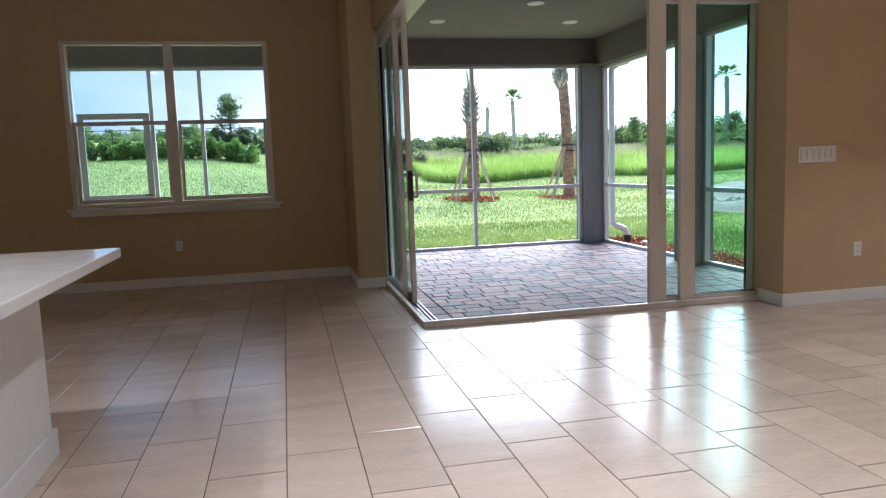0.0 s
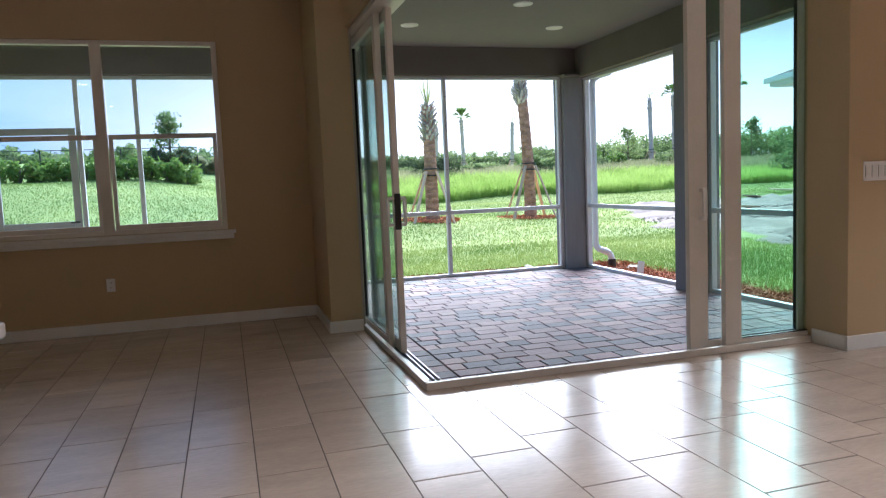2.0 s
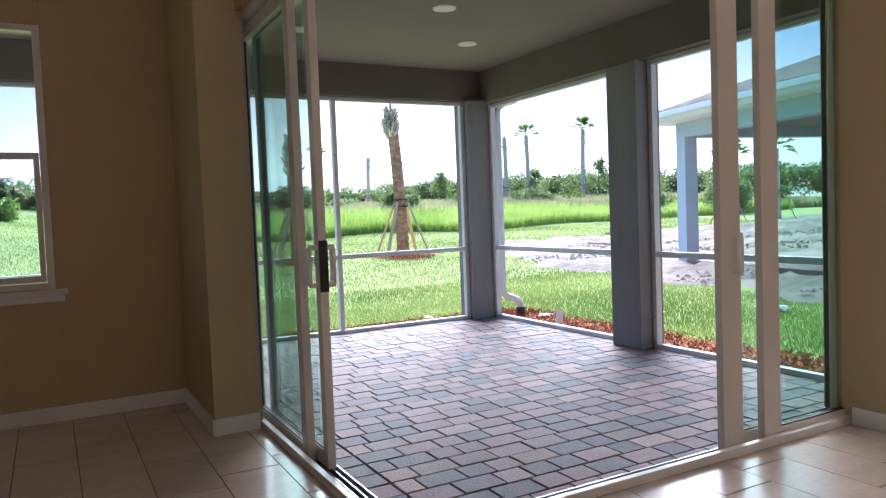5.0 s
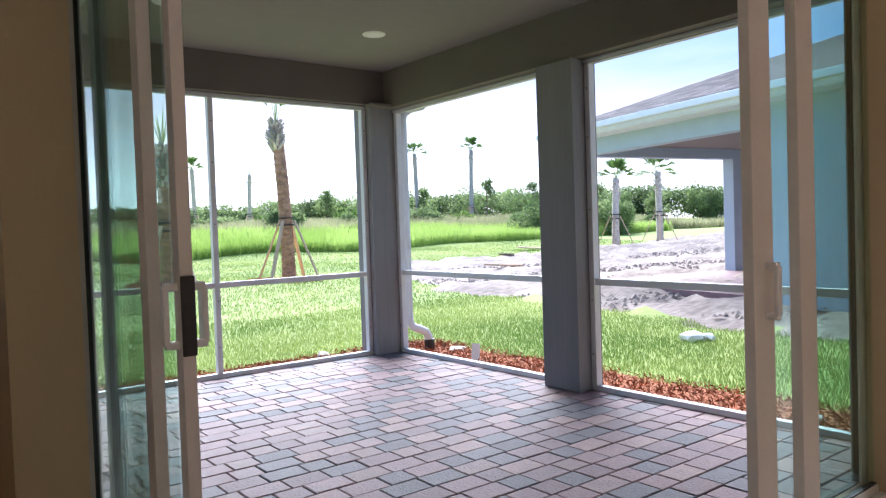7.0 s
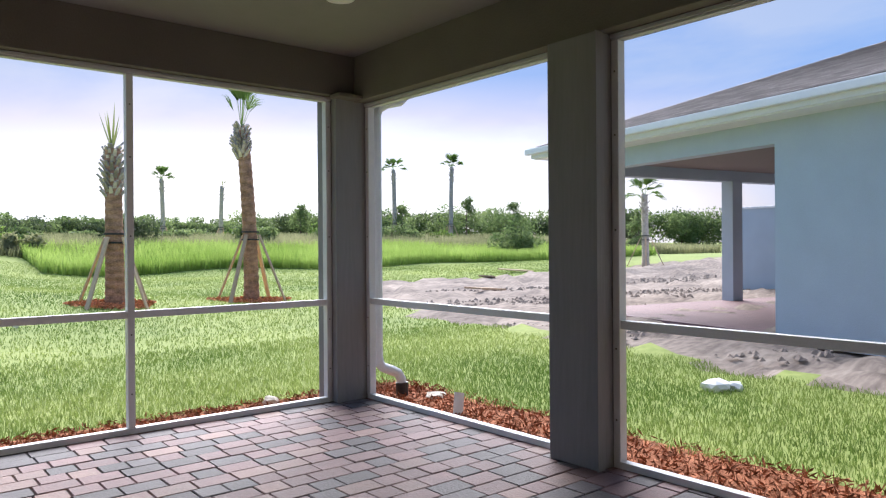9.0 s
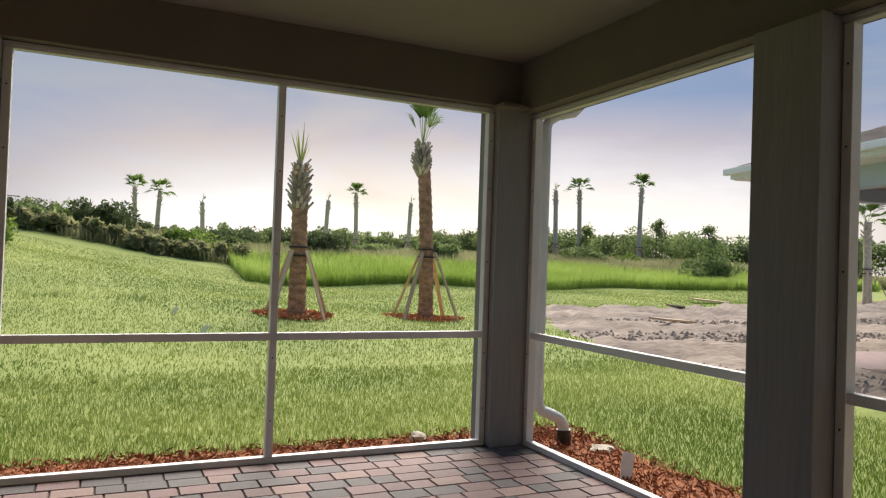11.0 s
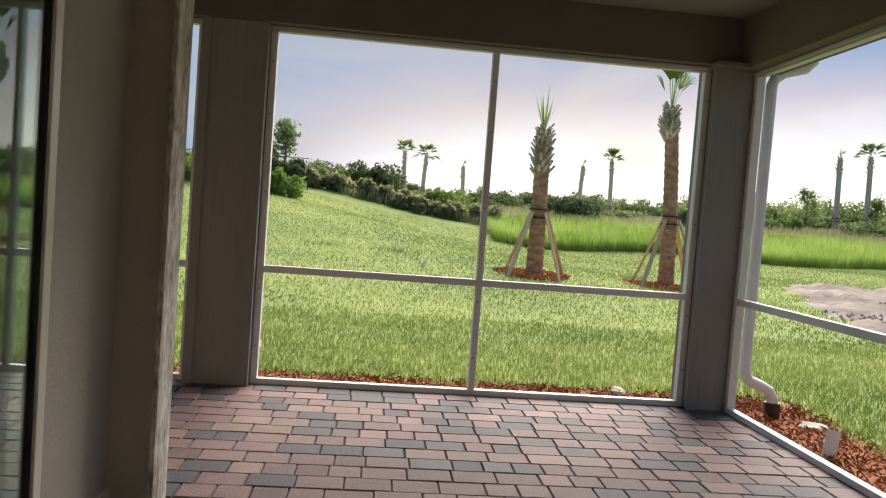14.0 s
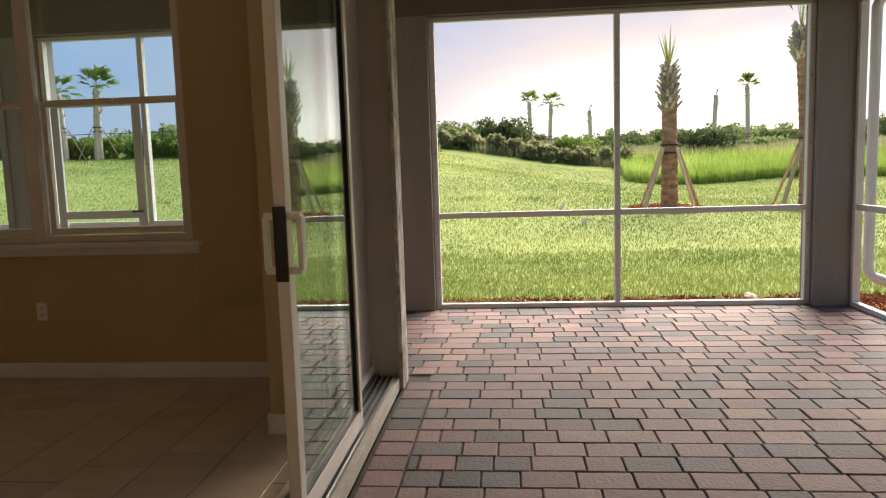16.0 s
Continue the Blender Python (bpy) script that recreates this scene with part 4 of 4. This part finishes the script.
gz = lambda x, y: float(ground_z(x, y))
palm(5.47, 20.8, gz(5.47, 20.8), 3.22, 0.170, 1.08, (("spear", 10, 0.30, 0.85), ("spear", 4, 0.1, 0.95)), "sabal palm with bare trunk, few spear leaves and wooden stakes", 1, 1.40, 0.88, lean=-0.03)
palm(8.65, 21.2, gz(8.65, 21.2), 4.10, 0.160, 0.75, (("fan", 10, 0.16, 1.6), ("fan", 3, 0.45, 1.1)), "tall sabal palm with green fan fronds and wooden stakes", 2, 1.58, 0.95, lean=-0.22)
mulch_ring(5.47, 20.8, 0.85, 31)
mulch_ring(8.65, 21.2, 0.95, 32)
FAR = ((3.39, 57.25, 3.9, 0), (4.77, 57.25, 3.96, 1), (7.69, 57.25, 3.69, 2), (15.95, 55.87, 4.38, 2), (18.22, 55.87, 4.93, 0), (22.36, 55.87, 4.65, 2), (29.37, 43.93, 5.25, 1), (32.18, 41.49, 5.49, 0), (27.79, 44.3, 5.12, 2), (25.5, 24.0, 3.1, 0), (28.7, 24.0, 3.4, 1), (-14.9, 32.2, 3.1, 0), (-16.4, 32.2, 2.9, 1))
for i, (x, y, h, kind) in enumerate(FAR):
    sp = ((("fan", 9, 0.95, 1.0), ("fan", 9, 0.40, 1.2)), (("fan", 8, 1.25, 1.05), ("fan", 8, 0.5, 1.15)), (("spear", 6, 0.22, 0.7), ("fan", 1, 0.4, 0.6)))[kind]
    lab = ("staked young palm with a small round green crown", "staked young palm with a drooping green crown", "staked bare palm with a few upright leaves")[kind]
    palm(x, y, gz(x, y), h * 0.93, 0.15, 1.0, sp, lab, 40 + i, 1.25, 0.8, detail=0, lean=(0.12 if i % 2 else -0.08))


# ---- neighbouring house ----
HR = Matrix.Translation((12.15, 10.3, 0.2)) @ Matrix.Rotation(radians(-12), 4, 'Z')


def hbox(*specs, bevel=0.0):
    bm = bmesh.new()
    for s in specs:
        box(bm, *s, bevel=bevel, m=HR)
    return bm


nb = empty("neighbour_house", 12.15, 10.3, 0, "single-storey blue-grey stucco house with dark shingle roof", "house")
part("wall", hbox((0, 0.25, -9.5, -3.22, -0.3, 3.1), (0, 0.25, -2.55, 0, -0.3, 3.1), (0, 0.25, -3.22, -2.55, -0.3, 1.95), (0, 0.25, -3.22, -2.55, 2.58, 3.1), (0.25, 9, -0.25, 0, -0.3, 3.1)), M_HOUSE, nb)
part("beam", hbox((0, 0.3, 0.0, 5.15, 2.75, 3.1), (0.3, 9, 4.85, 5.15, 2.75, 3.1)), M_HOUSE, nb)
part("post", hbox((0, 0.34, 4.81, 5.15, -0.3, 2.75), bevel=0.01), M_HOUSE, nb)
part("post", hbox((4.75, 5.09, 4.81, 5.15, -0.3, 2.75), bevel=0.01), M_HOUSE, nb)
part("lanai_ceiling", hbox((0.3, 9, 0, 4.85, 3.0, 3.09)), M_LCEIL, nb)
part("patio", hbox((0.0, 9, 0, 5.15, -0.3, -0.16)), M_PAVER, nb)
wnd = part("window", hbox((0.03, 0.09, -3.22, -2.55, 1.95, 2.01), (0.03, 0.09, -3.22, -2.55, 2.52, 2.58), (0.03, 0.09, -3.22, -3.16, 2.01, 2.52), (0.03, 0.09, -2.61, -2.55, 2.01, 2.52)), M_FASCIA, nb)
part("pane", hbox((0.05, 0.06, -3.16, -2.61, 2.01, 2.52)), M_REED, wnd, "papered window pane")
part("fascia", hbox((-0.55, -0.5, -9.9, 5.70, 3.12, 3.32), (-0.5, 9, 5.65, 5.70, 3.12, 3.32)), M_FASCIA, nb)
part("gutter", hbox((-0.66, -0.551, -9.9, 5.80, 3.2, 3.33), bevel=0.02), M_FASCIA, nb)
part("soffit", hbox((-0.5, 0.0, -9.9, 5.65, 3.10, 3.125), (0, 9, 5.15, 5.65, 3.10, 3.125)), M_FASCIA, nb)
bm = bmesh.new()
rv = [bm.verts.new(HR @ Vector(p)) for p in ((-0.62, -9.9, 3.33), (-0.62, 5.75, 3.33), (5.6, -0.4, 5.55), (5.6, -9.9, 5.55), (12, 5.75, 3.33), (12, -9.9, 3.33))]
bm.faces.new((rv[0], rv[1], rv[2], rv[3]))
bm.faces.new((rv[1], rv[4], rv[2]))
bm.faces.new((rv[4], rv[5], rv[3], rv[2]))
roof = part("roof", bm, M_ROOF, nb)
# shingle courses on the slope that faces the lanai
bm = bmesh.new()
rr = random.Random(9)
E0, E1, TOP = Vector((-0.62, -9.9, 3.335)), Vector((-0.62, 5.75, 3.335)), Vector((5.6, -0.4, 5.555))
for c in range(40):
    f = c / 40
    base = E0 + (Vector((5.6, -9.9, 5.555)) - E0) * f
    stop = E1 + (TOP - E1) * f
    yy = base.y
    while yy < stop.y - 0.3:
        ln = rr.uniform(0.22, 0.42)
        y2 = min(yy + ln, stop.y)
        q = [bm.verts.new(HR @ Vector(p)) for p in ((base.x, yy, base.z + 0.018), (base.x, y2 - 0.006, base.z + 0.018), (base.x + 0.165, y2 - 0.006, base.z + 0.066), (base.x + 0.165, yy, base.z + 0.066))]
        bm.faces.new(q)
        yy = y2
tagged(part("shingles", bm, M_ROOF, roof), kind="stuff")
lw = empty("unfinished_house", 24, 15.5, 0.2, "low pale blue unfinished block wall across the plot", "building")
part("wall", boxes((22.5, 22.8, 8, 16.6, -0.2, 2.5), bevel=0.01), M_HOUSE, lw)
part("wall", boxes((22.5, 30, 16.601, 16.9, -0.2, 2.5), bevel=0.01), M_HOUSE, lw)
part("coping", boxes((22.46, 22.84, 8, 16.94, 2.5, 2.56), bevel=0.01), M_FASCIA, lw)

# ---- mulch beds, rocks and litter ----
for name, lo, hi, n in (("mulch_bed_north", (-5, 10.90), (5.5, 11.44), 9000), ("mulch_bed_east", (5.03, 5.6), (5.85, 11.5), 6500)):
    p = rng.uniform(lo, hi, (n, 2))
    keep = ~outside(p) | (rng.uniform(size=n) < 0.35)
    p = p[keep]
    c = np.stack([p[:, 0], p[:, 1], ground_z(p[:, 0], p[:, 1]) + rng.uniform(0.005, 0.045, len(p))], 1)
    me = leaf_mesh(name, c, 0.032, M_MULCH, len(name), aspect=0.22)
    tagged(new(name, me), "bed of red-brown wood chip mulch along the screens", "mulch", kind="stuff")
setting("mulch_base", boxes((-5, 5.75, 10.93, 11.34, -0.1, -0.038), (5.03, 5.75, 5.6, 10.929, -0.1, -0.038)), M_MULCH, "dark red mulch layer beside the patio", "mulch bed")


def rock(x, y, rad, mat_, label, name, cat, seed, flat=0.7):
    r = random.Random(seed)
    bm = bmesh.new()
    bmesh.ops.create_icosphere(bm, subdivisions=2, radius=rad)
    for v in bm.verts:
        v.co *= 1 + r.uniform(-0.22, 0.22)
        v.co.z *= flat
    bmesh.ops.translate(bm, verts=bm.verts, vec=(x, y, gz(x, y) + rad * flat * 0.55))
    tagged(part(name, bm, mat_), label, cat)


rock(4.21, 11.24, 0.075, M_ROCK, "small pale rough rock in the mulch", "rock", "rock", 1)
rock(0.84, 12.38, 0.10, M_ROCK, "pale rock on the lawn edge", "rock", "rock", 2)
rock(5.55, 10.45, 0.10, M_ROCK, "flat pale broken stone in the mulch", "rock", "rock", 3, 0.4)
rock(7.85, 8.87, 0.14, M_PAPER, "crumpled white plastic litter on the lawn", "litter", "litter", 4, 0.55)
rock(8.03, 8.77, 0.11, M_PAPER, "crumpled white plastic litter on the lawn", "litter", "litter", 5, 0.5)
rock(5.3, 6.3, 0.10, M_PAPER, "crumpled white paper litter on the mulch", "litter", "litter", 6, 0.5)
tg = empty("plant_tag", 5.20, 9.72, 0.0, "white plastic plant tag stuck in the mulch", "tag")
part("tag", box(bmesh.new(), -0.045, 0.045, -0.003, 0.003, -0.06, 0.14, 0.0, pose(5.20, 9.72, 0.02, -14, 10, -20)), M_PAPER, tg)
for i, (x, y) in enumerate(((3.28, 18.3), (2.99, 20.6))):
    f = empty("marker_flag", x, y, gz(x, y), "small white marker flag in the lawn", "flag", "lawn flags")
    part("flag", box(bmesh.new(), -0.05, 0.05, -0.003, 0.003, -0.02, 0.13, 0.0, pose(x, y, gz(x, y) + 0.05, 20, 25, 30)), M_PAPER, f)
for i, (x, y, s, a) in enumerate(((14.8, 19.6, 0.8, 20), (22.0, 25.5, 0.7, -15), (19.0, 24.0, 0.6, 40))):
    b = empty("board", x, y, gz(x, y), "weathered board lying on the ground", "board", "scrap boards")
    part("board", box(bmesh.new(), -s, s, -0.25, 0.25, 0.02, 0.07, 0.005, pose(x, y, gz(x, y) + 0.05, 2, 4, a)), M_LUMBER, b)
# clods of the rutted dirt
cl = rng.uniform((10, 9), (26, 20.5), (11000, 2))
cl = cl[is_dirt(cl[:, 0], cl[:, 1])]
cl = cl[(np.sin(cl[:, 1] * 1.4 + cl[:, 0] * 0.2) + 0.5 * np.sin(cl[:, 0] * 0.9)) > -0.35]
bm = bmesh.new()
for (x, y) in cl[:3800]:
    s = srng.uniform(0.012, 0.06)
    c = Vector((x, y, gz(x, y) + s * 0.3))
    v = [bm.verts.new(c + Vector(d) * s * srng.uniform(0.7, 1.3)) for d in ((1.3, 0, -0.4), (0, 1.3, -0.4), (-1.3, 0, -0.4), (0, -1.3, -0.4), (0.1, 0, 0.6))]
    for a, b2 in ((0, 1), (1, 2), (2, 3), (3, 0)):
        bm.faces.new((v[a], v[b2], v[4]))
tagged(part("dirt_clods", bm, M_DIRT), "loose clods of rutted sandy dirt", "dirt", kind="stuff")

# ---- tiles of the room floor ----
TW, TL, TG = 0.304, 0.620, 0.0045


def slab_mesh(name, w, l, h, b, mat_):
    bm = bmesh.new()
    box(bm, -w / 2, w / 2, -l / 2, l / 2, 0, h)
    top = [e for e in bm.edges if all(v.co.z > h - 1e-6 for v in e.verts)]
    bmesh.ops.bevel(bm, geom=top, offset=b, segments=1, affect='EDGES')
    return mesh_of(bm, name, mat_)


floor_ob = bpy.data.objects["floor"]
tile_me = slab_mesh("tile", TW - TG, TL - 2 * TG, 0.0115, 0.0015, M_TILE)
loose = bmesh.new()
count = 0
cells = []
for i in range(-17, 26):
    x0 = 0.235 + i * TW
    y_off = 3.205 + i * 0.157
    for j in range(-14, 14):
        y0 = y_off + (j - round((i * 0.157) / TL)) * TL
        cells.append((x0, x0 + TW, y0, y0 + TL))


split = []
for x0, x1, y0, y1 in cells:
    if x0 < 0.938 < x1 and y1 > 5.218:
        split += [(x0, 0.938, y0, y1), (0.938 - TG, x1, y0, 5.218)] if y0 < 5.218 else [(x0, 0.938, y0, y1)]
    else:
        split.append((x0, x1, y0, y1))
cells = split


def clip_tile(x0, x1, y0, y1):
    lim_y = 5.218 if (x0 + x1) / 2 > 0.938 else 8.114
    return max(x0, -5), min(x1, 7.5), max(y0, -4), min(y1, lim_y)


for x0, x1, y0, y1 in cells:
    a0, a1, b0, b1 = clip_tile(x0, x1, y0, y1)
    if a1 - a0 < 0.03 or b1 - b0 < 0.03:
        continue
    whole = abs(a1 - a0 - TW) < 1e-4 and abs(b1 - b0 - TL) < 1e-4
    if whole and count < 290 and -2.4 < a0 < 4.6 and 1.1 < b0 < 8.2:
        o = new("tile", tile_me)
        o.location = ((a0 + a1) / 2, (b0 + b1) / 2, F - 0.010)
        o.parent = floor_ob
        count += 1
    else:
        box(loose, a0 + TG / 2, a1 - TG / 2, b0 + TG, b1 - TG, F - 0.010, F + 0.0012)
tagged(part("tiles", loose, M_TILE, floor_ob), kind="stuff")

# ---- pavers of the lanai ----
pave = setting("pavement", boxes((-5, 0.76, 8.4201, 10.82, -0.12, -0.014), (0.7601, 5.03, 8.4201, 10.90, -0.12, -0.014), (1.131, 5.03, 5.441, 8.42, -0.12, -0.014)), M_JOINT, "bed of the brick paver lanai floor", "pavement")
PL, PW = 0.248, 0.171
prnd = random.Random(12)
mats = (M_PAVER, M_PAVER, M_PAVER, M_PAVER2, M_PAVER2, M_PAVER3)
lens = {"full": PL, "short": 0.176}
paver_me = {(k, m.name): slab_mesh("paver", v - 0.006, PW - 0.006, 0.05, 0.005, m) for k, v in lens.items() for m in set(mats)}
rest = {m.name: bmesh.new() for m in set(mats)}
count = 0
row = 0
y = 5.475
while y < 10.84:
    west = -4.9 if y > 8.44 else (1.335 if y < 8.18 else 1.16)
    x = west + (PL / 2 if row % 2 and west < 1.3 else 0) - (0 if west < 1.3 else (row % 2) * PL / 2)
    spans = []
    if 1.3 < west:
        spans.append((1.152, 1.332))
    while x < 4.99:
        ln = "short" if prnd.random() < 0.38 else "full"
        spans.append((max(x, west), min(x + lens[ln], 4.99)))
        x += lens[ln]
    for x0, x1 in spans:
        if x1 - x0 < 0.05 or (x0 < 1.15 and x1 > 1.15 and y < 8.43):
            continue
        m = prnd.choice(mats)
        kind = "full" if abs(x1 - x0 - PL) < 1e-4 else ("short" if abs(x1 - x0 - lens["short"]) < 1e-4 else "")
        dz = prnd.uniform(-0.003, 0.0015)
        if kind and count < 295 and 5.9 < y < 9.6 and x0 > 1.4:
            o = new("paver", paver_me[(kind, m.name)])
            o.matrix_world = pose((x0 + x1) / 2, y + PW / 2, -0.05 + dz, prnd.uniform(-0.4, 0.4), prnd.uniform(-0.3, 0.3), prnd.uniform(-0.5, 0.5))
            o.parent = pave
            count += 1
        else:
            b = rest[m.name]
            v = [b.verts.new(p) for p in ((x0 + 0.003, y + 0.003, -0.012 + dz), (x1 - 0.003, y + 0.003, -0.012 + dz), (x1 - 0.003, y + PW - 0.003, -0.012 + dz), (x0 + 0.003, y + PW - 0.003, -0.012 + dz),
                                           (x0 + 0.008, y + 0.008, dz), (x1 - 0.008, y + 0.008, dz), (x1 - 0.008, y + PW - 0.008, dz), (x0 + 0.008, y + PW - 0.008, dz))]
            for q in ((4, 5, 6, 7), (0, 1, 5, 4), (1, 2, 6, 5), (2, 3, 7, 6), (3, 0, 4, 7)):
                b.faces.new([v[c] for c in q])
    y += PW
    row += 1
for m in (M_PAVER, M_PAVER2, M_PAVER3):
    tagged(part("pavers", rest[m.name], m, pave), kind="stuff")
